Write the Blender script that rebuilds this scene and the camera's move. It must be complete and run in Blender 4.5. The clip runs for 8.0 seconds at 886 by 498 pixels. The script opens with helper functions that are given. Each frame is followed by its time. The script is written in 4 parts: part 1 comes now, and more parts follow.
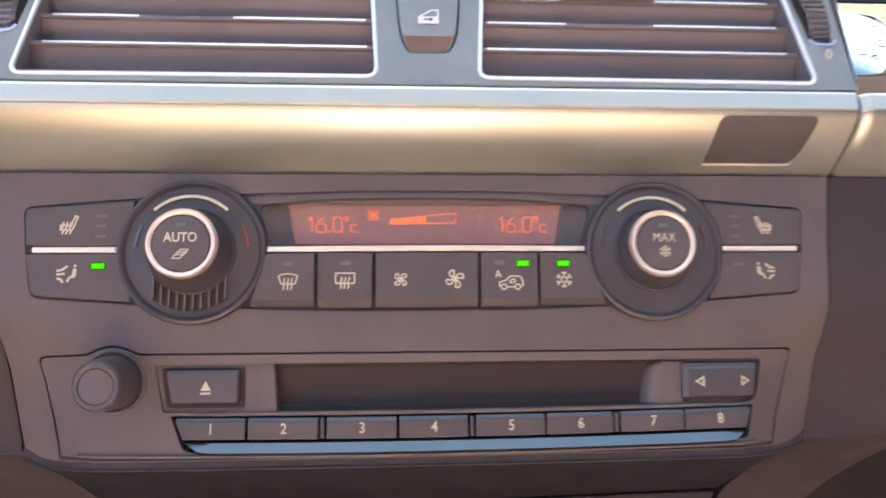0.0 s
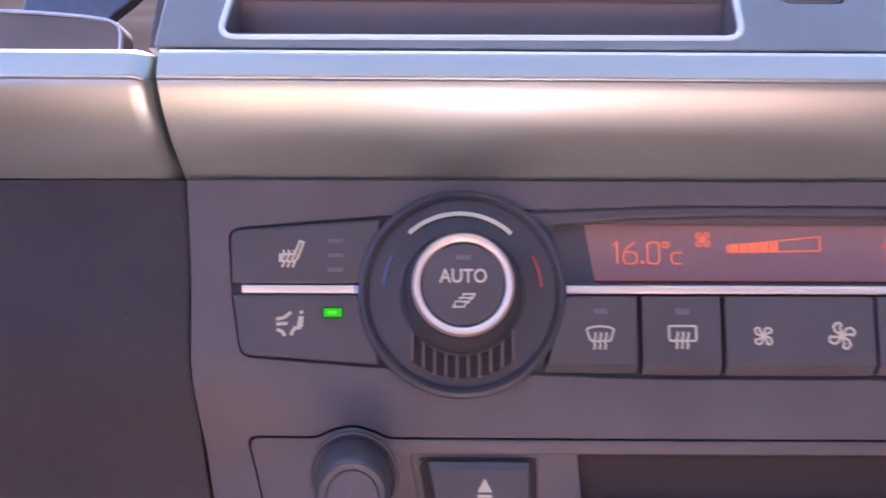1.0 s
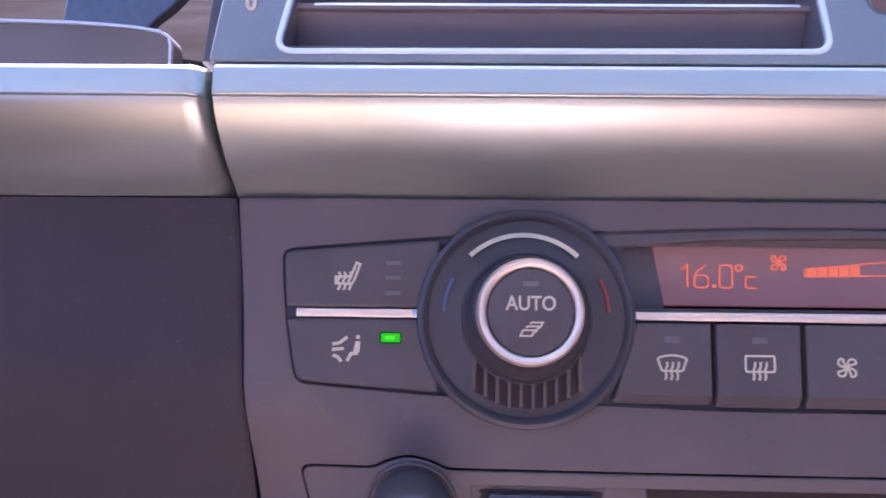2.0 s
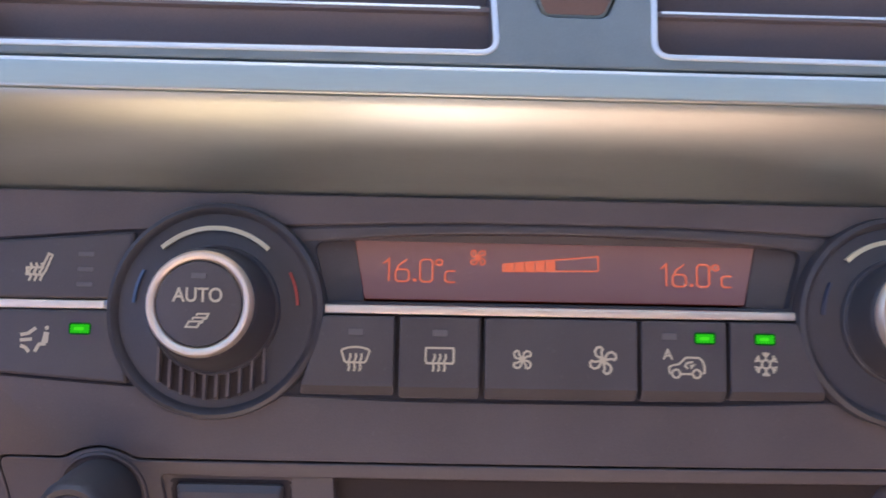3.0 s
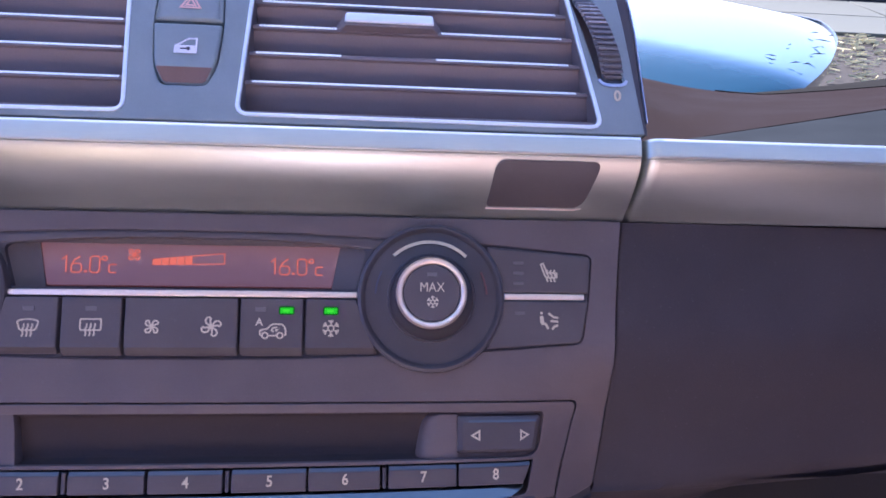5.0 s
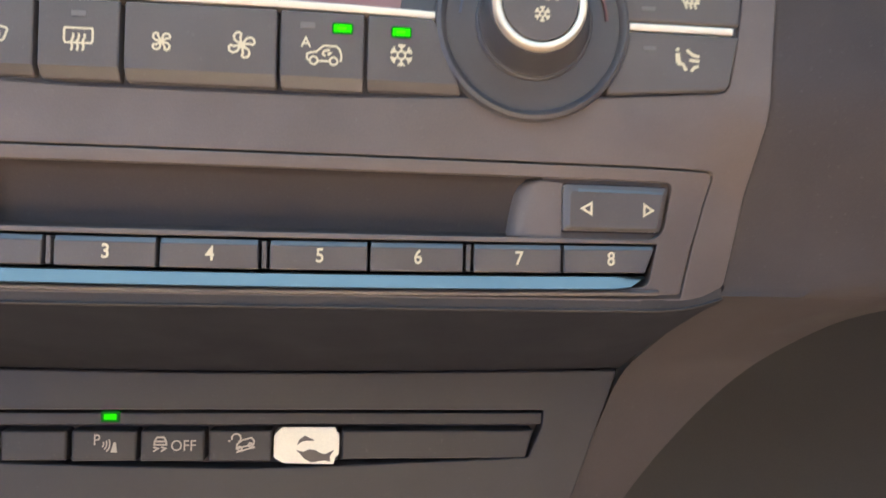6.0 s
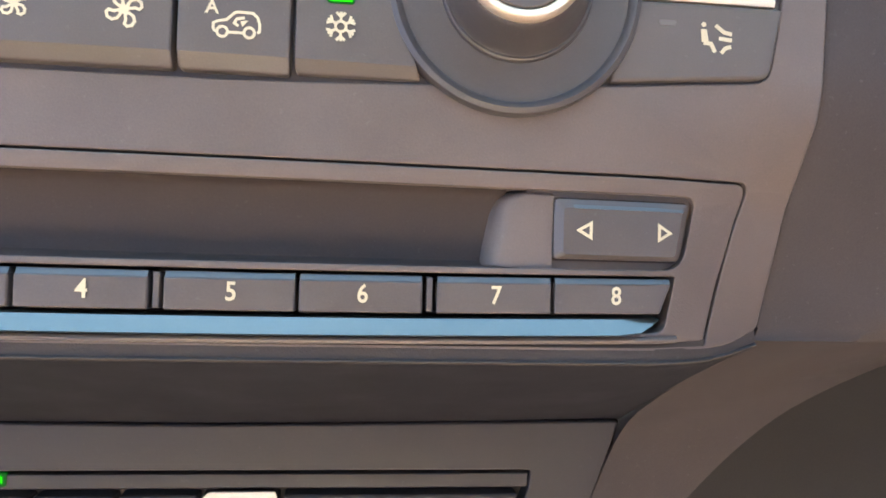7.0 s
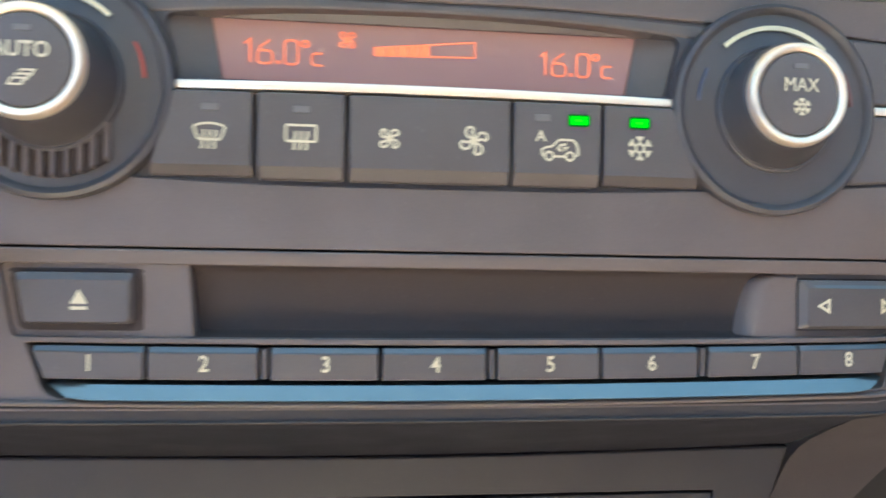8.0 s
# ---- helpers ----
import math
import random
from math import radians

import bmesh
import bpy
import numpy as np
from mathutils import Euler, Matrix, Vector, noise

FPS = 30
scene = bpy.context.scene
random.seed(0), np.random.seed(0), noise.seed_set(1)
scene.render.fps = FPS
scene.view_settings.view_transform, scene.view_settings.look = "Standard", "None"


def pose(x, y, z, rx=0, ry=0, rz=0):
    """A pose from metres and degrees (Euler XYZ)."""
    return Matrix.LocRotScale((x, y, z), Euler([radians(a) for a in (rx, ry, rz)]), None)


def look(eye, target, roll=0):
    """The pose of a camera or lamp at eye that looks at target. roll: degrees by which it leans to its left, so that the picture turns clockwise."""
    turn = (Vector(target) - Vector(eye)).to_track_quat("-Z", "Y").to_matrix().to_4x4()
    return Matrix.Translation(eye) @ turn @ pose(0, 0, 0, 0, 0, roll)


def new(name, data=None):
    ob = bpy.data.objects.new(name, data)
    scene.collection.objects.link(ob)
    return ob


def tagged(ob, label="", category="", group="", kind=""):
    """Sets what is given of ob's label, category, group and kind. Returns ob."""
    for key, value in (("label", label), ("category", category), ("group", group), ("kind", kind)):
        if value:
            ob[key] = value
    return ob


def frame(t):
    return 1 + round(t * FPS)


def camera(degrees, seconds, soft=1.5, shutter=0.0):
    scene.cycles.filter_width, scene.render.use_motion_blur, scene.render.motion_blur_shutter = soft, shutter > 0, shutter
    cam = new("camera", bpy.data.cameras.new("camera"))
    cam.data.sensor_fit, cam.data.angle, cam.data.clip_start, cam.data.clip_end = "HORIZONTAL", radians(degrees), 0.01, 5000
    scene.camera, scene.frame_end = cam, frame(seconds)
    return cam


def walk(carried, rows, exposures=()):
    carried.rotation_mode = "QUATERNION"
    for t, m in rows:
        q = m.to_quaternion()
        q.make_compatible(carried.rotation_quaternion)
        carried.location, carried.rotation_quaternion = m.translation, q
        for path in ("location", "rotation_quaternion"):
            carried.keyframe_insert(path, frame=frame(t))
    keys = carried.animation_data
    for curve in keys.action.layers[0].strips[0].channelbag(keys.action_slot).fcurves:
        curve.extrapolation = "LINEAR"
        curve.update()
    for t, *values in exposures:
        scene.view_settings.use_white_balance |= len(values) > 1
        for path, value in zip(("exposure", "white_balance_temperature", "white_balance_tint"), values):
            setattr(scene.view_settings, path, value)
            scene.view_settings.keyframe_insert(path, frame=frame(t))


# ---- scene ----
cam = camera(66, 8.0, soft=1.6, shutter=0.3)

# The dash fascia leans back by LEAN; everything on it is laid out in its own upright frame (x across, y inwards, z up the fascia).
LEAN = 38
DASH = Matrix.Rotation(radians(-LEAN), 4, "X")
PATH = [
    (0, (-0.00883, -0.20330, -0.02532), (0.12225, 1.77705, 0.22175), -0.59),
    (0.3, (-0.02616, -0.17974, -0.02351), (0.08752, 1.80414, 0.20296), -0.31),
    (0.5, (-0.04123, -0.16396, -0.01864), (0.05510, 1.82167, 0.20044), 0.14),
    (0.7, (-0.05569, -0.15050, -0.01341), (0.01244, 1.83543, 0.21342), 0.23),
    (1, (-0.07427, -0.14126, -0.00632), (-0.05667, 1.84782, 0.20162), 0.16),
    (1.1, (-0.07819, -0.13892, -0.00491), (-0.06600, 1.85042, 0.20094), 0.26),
    (1.2, (-0.08022, -0.13730, -0.00403), (-0.08610, 1.85159, 0.20641), 0.26),
    (1.47, (-0.08534, -0.13466, -0.00190), (-0.11285, 1.85451, 0.20418), 0.37),
    (1.75, (-0.08663, -0.13455, -0.00046), (-0.12543, 1.85560, 0.19397), 0.51),
    (2.02, (-0.08215, -0.13580, 0.00013), (-0.11636, 1.85510, 0.18764), 0.73),
    (2.3, (-0.06964, -0.13727, -0.00013), (-0.07807, 1.85303, 0.19641), 1.09),
    (2.4, (-0.06173, -0.13755, -0.00046), (-0.05664, 1.85232, 0.20053), 1.40),
    (2.5, (-0.05432, -0.13829, -0.00078), (-0.02874, 1.84990, 0.21472), 1.49),
    (2.8, (-0.03584, -0.13644, -0.00063), (0.00784, 1.85432, 0.18639), 1.15),
    (3, (-0.02720, -0.13803, 0.00020), (0.01806, 1.85358, 0.17757), 1.03),
    (3.2, (-0.01917, -0.14445, 0.00364), (0.02823, 1.84922, 0.15535), 0.97),
    (3.5, (-0.00169, -0.15534, 0.00387), (0.05502, 1.83675, 0.17230), 1.13),
    (3.8, (0.00802, -0.17292, 0.00426), (0.08910, 1.81827, 0.17329), 1.09),
    (4, (0.01762, -0.18074, 0.00099), (0.11401, 1.80901, 0.17881), 0.85),
    (4.2, (0.02533, -0.18742, 0.00011), (0.14301, 1.80170, 0.17209), 0.59),
    (4.5, (0.03747, -0.19377, -0.00304), (0.17756, 1.79177, 0.19193), 0.28),
    (4.8, (0.04945, -0.19972, -0.00427), (0.22284, 1.78384, 0.18397), 0.38),
    (5, (0.05396, -0.19893, -0.00663), (0.24143, 1.78180, 0.19726), 0.39),
    (5.1, (0.05304, -0.19631, -0.01047), (0.25280, 1.78364, 0.18926), 0.53),
    (5.2, (0.05068, -0.18993, -0.01948), (0.25453, 1.78969, 0.17942), 0.56),
    (5.47, (0.04616, -0.17724, -0.03332), (0.25633, 1.80490, 0.13078), 0.78),
    (5.75, (0.04074, -0.16050, -0.04568), (0.24147, 1.82722, 0.04752), 1.04),
    (6.03, (0.03663, -0.14424, -0.05310), (0.22428, 1.84673, -0.02400), 1.25),
    (6.3, (0.03584, -0.13292, -0.05279), (0.21999, 1.85854, -0.03888), 1.36),
    (6.4, (0.03609, -0.12962, -0.05121), (0.22008, 1.86172, -0.02401), 1.47),
    (6.5, (0.03714, -0.12560, -0.04828), (0.22599, 1.86519, -0.01514), 1.39),
    (6.8, (0.04218, -0.11396, -0.04780), (0.24369, 1.87520, 0.00381), 1.53),
    (7, (0.04685, -0.11100, -0.04723), (0.25335, 1.87767, 0.00323), 1.61),
    (7.2, (0.04720, -0.11108, -0.04915), (0.26835, 1.87485, 0.03535), 1.47),
    (7.5, (0.03704, -0.11533, -0.04305), (0.26025, 1.87183, -0.00603), 1.32),
    (7.6, (0.02865, -0.11866, -0.03926), (0.24911, 1.86910, -0.02561), 0.87),
    (7.8, (0.00690, -0.12539, -0.03099), (0.22612, 1.86246, -0.01134), 0.96),
    (7.9, (-0.00182, -0.12844, -0.02838), (0.20514, 1.86082, -0.03252), 0.93),
    (8, (-0.01123, -0.13048, -0.03082), (0.19930, 1.85835, -0.01514), 0.88),
]
# stops, kelvin and tint: the sun's glare turns the picture violet for a while
EXPOSURES = [(0.0, 3.55, 6700, 40), (0.5, 3.36, 6050, 52), (1.0, 3.14, 5600, 59), (2.5, 2.94, 5350, 57), (3.0, 2.78, 5800, 39), (3.5, 2.82, 5550, 43), (4.5, 2.84, 5250, 47), (5.0, 2.9, 5150, 57),
             (5.2, 3.0, 6300, 26), (6.3, 4.13, 6450, 19), (7.0, 4.2, 6400, 20), (7.5, 4.1, 6100, 19), (8.0, 3.92, 5950, 13)]
walk(cam, [(t, DASH @ look(eye, target, roll)) for t, eye, target, roll in PATH], EXPOSURES)

# ---- light ----
world = bpy.data.worlds.new("world")
scene.world = world
world.use_nodes = True
sky = world.node_tree.nodes.new("ShaderNodeTexSky")
sky.sky_type, sky.sun_disc = "NISHITA", False
SUN_UP, SUN_ROUND = 37, -8
sky.sun_elevation, sky.sun_rotation = radians(SUN_UP), radians(SUN_ROUND)
sky.dust_density, sky.air_density = 1.2, 1.0
background = world.node_tree.nodes["Background"]
world.node_tree.links.new(sky.outputs[0], background.inputs[0])
background.inputs[1].default_value = 0.085
sun = new("sun", bpy.data.lights.new("sun", "SUN"))
sun.data.energy, sun.data.angle, sun.data.color = 4.5, radians(0.6), (1.0, 0.93, 0.82)
su, sr = radians(SUN_UP), radians(SUN_ROUND)
sun.matrix_world = look((math.sin(sr) * math.cos(su), math.cos(sr) * math.cos(su), math.sin(su)), (0, 0, 0))


# ---- materials ----
def material(name, colour, rough=0.5, metal=0.0, grain=0.0, size=2500, mottle=0.15, spots=0.0, stretch=(1, 1, 1), coat=0.0, glow=None, strength=0.0, gloss=0.5):
    """A surface with mottled colour and roughness at two scales and a fine bump. size: grains per metre."""
    m = bpy.data.materials.new(name)
    m.use_nodes = True
    nodes, links = m.node_tree.nodes, m.node_tree.links
    b = nodes["Principled BSDF"]
    b.inputs["Metallic"].default_value, b.inputs["Roughness"].default_value = metal, rough
    b.inputs["Coat Weight"].default_value, b.inputs["Specular IOR Level"].default_value = coat, gloss
    place = nodes.new("ShaderNodeTexCoord")
    fit = nodes.new("ShaderNodeMapping")
    fit.inputs["Scale"].default_value = stretch
    links.new(place.outputs["Object"], fit.inputs[0])
    wide = nodes.new("ShaderNodeTexNoise")
    wide.inputs["Scale"].default_value, wide.inputs["Detail"].default_value = size / 60, 5
    fine = nodes.new("ShaderNodeTexNoise")
    fine.inputs["Scale"].default_value, fine.inputs["Detail"].default_value = size, 2
    for tex in (wide, fine):
        links.new(fit.outputs[0], tex.inputs["Vector"])
    both = nodes.new("ShaderNodeMath")
    both.operation = "MULTIPLY_ADD"
    links.new(fine.outputs[0], both.inputs[0])
    both.inputs[1].default_value = 0.5
    links.new(wide.outputs[0], both.inputs[2])
    ramp = nodes.new("ShaderNodeMapRange")
    ramp.inputs["From Min"].default_value, ramp.inputs["From Max"].default_value = 0.45, 1.05
    ramp.inputs["To Min"].default_value, ramp.inputs["To Max"].default_value = 1 - mottle, 1 + mottle
    links.new(both.outputs[0], ramp.inputs[0])
    tint = nodes.new("ShaderNodeMix")
    tint.data_type, tint.blend_type = "RGBA", "MULTIPLY"
    tint.inputs[0].default_value = 1.0
    tint.inputs[6].default_value = (*colour, 1)
    links.new(ramp.outputs[0], tint.inputs[7])
    last = tint.outputs[2]
    if spots:
        dust = nodes.new("ShaderNodeTexNoise")
        dust.inputs["Scale"].default_value, dust.inputs["Detail"].default_value = 900, 4
        links.new(place.outputs["Object"], dust.inputs["Vector"])
        cut = nodes.new("ShaderNodeMapRange")
        cut.inputs["From Min"].default_value, cut.inputs["From Max"].default_value = 0.66, 0.74
        cut.inputs["To Max"].default_value = spots
        links.new(dust.outputs[0], cut.inputs[0])
        lay = nodes.new("ShaderNodeMix")
        lay.data_type = "RGBA"
        lay.inputs[7].default_value = (0.42, 0.4, 0.37, 1)
        links.new(cut.outputs[0], lay.inputs[0])
        links.new(last, lay.inputs[6])
        last = lay.outputs[2]
    links.new(last, b.inputs["Base Color"])
    shine = nodes.new("ShaderNodeMapRange")
    shine.inputs["From Min"].default_value, shine.inputs["From Max"].default_value = 0.3, 0.7
    shine.inputs["To Min"].default_value, shine.inputs["To Max"].default_value = max(0.02, rough * (0.98 if metal > 0.5 else 0.85)), min(1, rough * (1.02 if metal > 0.5 else 1.15))
    links.new(wide.outputs[0], shine.inputs[0])
    links.new(shine.outputs[0], b.inputs["Roughness"])
    if grain:
        bump = nodes.new("ShaderNodeBump")
        bump.inputs["Strength"].default_value, bump.inputs["Distance"].default_value = grain, 0.0002
        links.new(fine.outputs[0], bump.inputs["Height"])
        links.new(bump.outputs[0], b.inputs["Normal"])
    if glow:
        b.inputs["Emission Color"].default_value = (*glow, 1)
        b.inputs["Emission Strength"].default_value = strength
    return m


SOFT = material("soft_touch_plastic", (0.062, 0.051, 0.049), 0.6, grain=0.35, size=2600, spots=0.05, gloss=0.18)
FASCIA = material("fascia_plastic", (0.13, 0.1, 0.088), 0.5, grain=0.25, size=3000, spots=0.05)
BUTTON = material("button_plastic", (0.1, 0.082, 0.074), 0.42, grain=0.12, size=3500, spots=0.05)
GLOSS = material("dark_gloss_plastic", (0.03, 0.028, 0.032), 0.22, grain=0.03)
# darker plastic that carries the shade of recesses and gaps
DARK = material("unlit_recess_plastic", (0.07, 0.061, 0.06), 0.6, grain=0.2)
POD = material("pod_plastic", (0.222, 0.264, 0.24), 0.38, grain=0.2, size=3500, spots=0.04)
SLAT = material("slat_plastic", (0.185, 0.15, 0.138), 0.5, grain=0.05)
SILVER = material("satin_silver_paint", (0.55, 0.572, 0.478), 0.33, 0.9, size=2200, mottle=0.05, stretch=(0.12, 1, 1))
CHROME = material("satin_chrome", (1.0, 0.81, 0.61), 0.45, 0.85, mottle=0.05)
# grey for rims, also for painted glints
RIM = material("grey_rim_and_glint", (0.5, 0.52, 0.56), 0.28, 0.6, mottle=0.08)
# silver-grey metal with the sky's reflected blue mixed into its colour
ACCENT = material("sky_tinted_satin_metal", (0.185, 0.23, 0.225), 0.38, 0.9, mottle=0.06)
# bluish tone that paints the sky's sheen on key tops
EDGE = material("dim_edge_sheen", (0.12, 0.13, 0.132), 0.4, 0.5, mottle=0.1)
KNOB = material("black_knob_plastic", (0.07, 0.061, 0.06), 0.42, grain=0.08, size=3500, spots=0.04)
# wheel colour lifted to carry the sky's shine on its ribs
WHEEL = material("sky_lit_wheel_plastic", (0.14, 0.128, 0.125), 0.25, grain=0.03, size=3500, gloss=0.8)
# dark plastic for slots, with the shade of wells in its colour
HOLLOW = material("slot_and_shade_plastic", (0.052, 0.04, 0.037), 0.6, grain=0.06, gloss=0.15, spots=0.03)
# band and step under the radio: the overhang's shade is in these colours
BAND = material("shaded_band_plastic", (0.062, 0.05, 0.045), 0.6, grain=0.3, size=2600, spots=0.05, gloss=0.2)
STEP = material("shaded_step_plastic", (0.024, 0.0235, 0.028), 0.65, grain=0.3, size=2600, spots=0.05, gloss=0.12)
# switch row: the deep recess's shade is put into the base colour
SWITCH = material("shaded_switch_plastic", (0.036, 0.032, 0.033), 0.5, grain=0.15, size=3500, spots=0.05)
PRINT = material("cream_print", (0.66, 0.56, 0.37), 0.5, mottle=0.1)
# a dimmer, greyer copy of PRINT for the switch row
DIMPRINT = material("dim_grey_print", (0.42, 0.37, 0.31), 0.5, mottle=0.15)
FAINT = material("unlit_lamp_print", (0.16, 0.135, 0.125), 0.5, mottle=0.1)
RED = material("red_print", (0.42, 0.07, 0.05), 0.5)
BLUE = material("blue_print", (0.085, 0.15, 0.25), 0.5)
DULLRED = material("faded_red_print", (0.17, 0.07, 0.06), 0.5)
DULLBLUE = material("faded_blue_print", (0.07, 0.08, 0.12), 0.5)
ARC = material("bright_cream_print", (0.85, 0.71, 0.44), 0.5, mottle=0.06)
AMBER = material("pale_amber_print", (0.8, 0.46, 0.36), 0.5)
WHITE = material("white_print", (0.82, 0.8, 0.75), 0.5, mottle=0.06)
GREEN = material("green_lamp", (0.0, 0.02, 0.0), 0.6, glow=(0.0, 1.0, 0.0), strength=0.073, gloss=0.0)
CORE = material("green_lamp_core", (0.0, 0.02, 0.0), 0.6, glow=(0.03, 1.0, 0.0), strength=0.115, gloss=0.0)
# reddish reflection on the lock button's lower facet, put into a colour
REDFACET = material("reddish_facet_sheen", (0.2, 0.125, 0.092), 0.45)
LCD = material("amber_display_glass", (0.235, 0.18, 0.16), 0.38, mottle=0.04, glow=(0.9, 0.13, 0.03), strength=0.011)
SEGMENT = material("amber_segment", (0.3, 0.08, 0.04), 0.4, glow=(1.0, 0.2, 0.06), strength=0.088)
# pale rims, and strips that paint the sky's highlight along edges
BRIGHT = material("pale_rim_and_highlight", (0.86, 0.88, 0.82), 0.35, 0.5, mottle=0.05)
GLOWEDGE = material("dim_green_lamp_edge", (0.0, 0.02, 0.002), 0.5, glow=(0.0, 1.0, 0.05), strength=0.005, gloss=0.1)
CLUSTER = material("blue_grey_panel", (0.125, 0.158, 0.19), 0.35, mottle=0.3, size=400)
# paler tone that paints sunlight on the dash top's crest
SAGE = material("sunlit_crest_sage", (0.013, 0.014, 0.0105), 0.9, grain=0.3, size=1800, gloss=0.0)
STICKER = material("yellowed_sticker", (0.78, 0.73, 0.62), 0.6, grain=0.2, mottle=0.12, spots=0.1)
SANDY = material("sandy_reflector_cloth", (0.5, 0.42, 0.24), 0.9, grain=0.4, size=900)
CLOTH = material("pale_reflector_cloth", (0.74, 0.69, 0.56), 0.9, grain=0.4, size=900)
SEATING = material("grey_brown_cloth", (0.3, 0.225, 0.155), 0.9, grain=0.4, size=900)
BASE = material("dark_added_cloth", (0.05, 0.046, 0.045), 0.9, grain=0.4, size=900)
CARPET = material("dark_carpet", (0.035, 0.033, 0.033), 0.95, grain=0.5, size=900)
LINER = material("pale_headliner", (0.72, 0.66, 0.58), 0.9, grain=0.3, size=900)
PAINT = material("blue_car_paint", (0.006, 0.045, 0.066), 0.1, 0.1, size=120, gloss=0.4)
PAD = material("dark_brown_pad_vinyl", (0.0105, 0.0082, 0.0058), 0.85, gloss=0.01, grain=0.4, size=1800, spots=0.03)
SHELF = material("green_grey_gloss_plastic", (0.014, 0.018, 0.016), 0.5, grain=0.1, gloss=0.0, spots=0.02)
ASPHALT = material("asphalt", (0.045, 0.045, 0.045), 0.95, grain=0.5, size=150, gloss=0.05)
MULCH = material("bark_mulch", (0.055, 0.045, 0.032), 0.95, grain=0.5, size=60, mottle=0.35, gloss=0.05)
STRAW = material("dry_straw", (0.42, 0.34, 0.16), 0.9, mottle=0.4, size=60, gloss=0.1)
SLABS = material("pale_paving", (0.1, 0.095, 0.066), 0.9, grain=0.4, size=40, gloss=0.1)

MM = 0.001


# ---- builders (all sizes in millimetres, in the fascia's frame) ----
def link_mesh(name, bm, mat, smooth=True, sharp=38):
    bmesh.ops.recalc_face_normals(bm, faces=bm.faces)
    me = bpy.data.meshes.new(name)
    bm.to_mesh(me)
    bm.free()
    me.materials.append(mat)
    if smooth:
        me.shade_smooth()
        me.set_sharp_from_angle(angle=radians(sharp))
    ob = new(name, me)
    if smooth:
        # keeps flat faces flat next to their rounded edges
        ob.modifiers.new("weighted_normals", "WEIGHTED_NORMAL").keep_sharp = True
    return ob


def part(name, bm, mat, parent, label="", sharp=38):
    ob = link_mesh(name, bm, mat, sharp=sharp)
    ob.parent = parent
    return tagged(ob, label)


def thing(name, label, category, group="", kind="", at=DASH):
    ob = new(name)
    ob.empty_display_size = 0.02
    ob.matrix_world = at
    return tagged(ob, label, category, group, kind)


def solid(name, bm, mat, label, category, kind="", at=DASH, group=""):
    ob = link_mesh(name, bm, mat)
    ob.matrix_world = at
    return tagged(ob, label, category, group, kind)


def rounded(points, r, n=5):
    """A polygon of (x, z) corners, each rounded by r (a number, or one a corner)."""
    out, k = [], len(points)
    rs = r if isinstance(r, (list, tuple)) else [r] * k
    for i in range(k):
        p, a, b = (Vector(points[j % k]) for j in (i, i - 1, i + 1))
        u, v = (a - p), (b - p)
        cut = min(rs[i], u.length * 0.45, v.length * 0.45)
        if cut < 0.02:
            out.append(tuple(p))
            continue
        s, e = p + u.normalized() * cut, p + v.normalized() * cut
        for q in range(n + 1):
            f = q / n
            out.append(tuple((1 - f) ** 2 * s + 2 * f * (1 - f) * p + f * f * e))
    return out


def box_poly(x0, z0, x1, z1, r=0.6, n=4):
    return rounded([(x0, z0), (x1, z0), (x1, z1), (x0, z1)], r, n)


def circle(cx, cz, r, n=48):
    return [(cx + r * math.cos(2 * math.pi * i / n), cz + r * math.sin(2 * math.pi * i / n)) for i in range(n)]


def area_of(poly):
    return sum(a[0] * b[1] - b[0] * a[1] for a, b in zip(poly, poly[1:] + poly[:1])) / 2


def offset(poly, d):
    """Moves a polygon's outline inwards by d."""
    if area_of(poly) < 0:
        d = -d
    out, k = [], len(poly)
    for i in range(k):
        a, p, b = (Vector(poly[j % k]) for j in (i - 1, i, i + 1))
        u, v = (p - a).normalized(), (b - p).normalized()
        nu, nv = Vector((-u.y, u.x)), Vector((-v.y, v.x))
        m = nu + nv
        m = m / max(m.length_squared / 2, 0.3) if m.length > 1e-6 else nu
        out.append(tuple(p + m * d))
    return out


def plate(outer, y0, y1, bev=0.4, holes=(), seg=3, hole_bev=None, bm=None, hole_y=None):
    """A plate with a rounded front edge at y0, reaching back to y1, and holes through it."""
    bm = bm or bmesh.new()
    fronts = []
    for n, loop in enumerate([outer, *holes]):
        edge = bev if n == 0 else (bev if hole_bev is None else hole_bev)
        sign = 1 if n == 0 else -1
        rings = []
        steps = seg if edge > 0 else 0
        for k in range(steps + 1):
            a = math.pi / 2 * k / steps if steps else math.pi / 2
            flat = offset(loop, sign * edge * (1 - math.sin(a))) if edge else loop
            y = y0 + edge * (1 - math.cos(a))
            rings.append([bm.verts.new((x * MM, y * MM, z * MM)) for x, z in flat])
        back = y1 if n == 0 or hole_y is None else hole_y
        rings.append([bm.verts.new((x * MM, back * MM, z * MM)) for x, z in loop])
        for r0, r1 in zip(rings, rings[1:]):
            for i in range(len(r0)):
                j = (i + 1) % len(r0)
                bm.faces.new((r0[i], r0[j], r1[j], r1[i]))
        for i in range(len(rings[0])):
            fronts.append(bm.edges.get((rings[0][i], rings[0][(i + 1) % len(rings[0])])))
    bmesh.ops.triangle_fill(bm, use_beauty=True, use_dissolve=False, edges=fronts)
    return bm


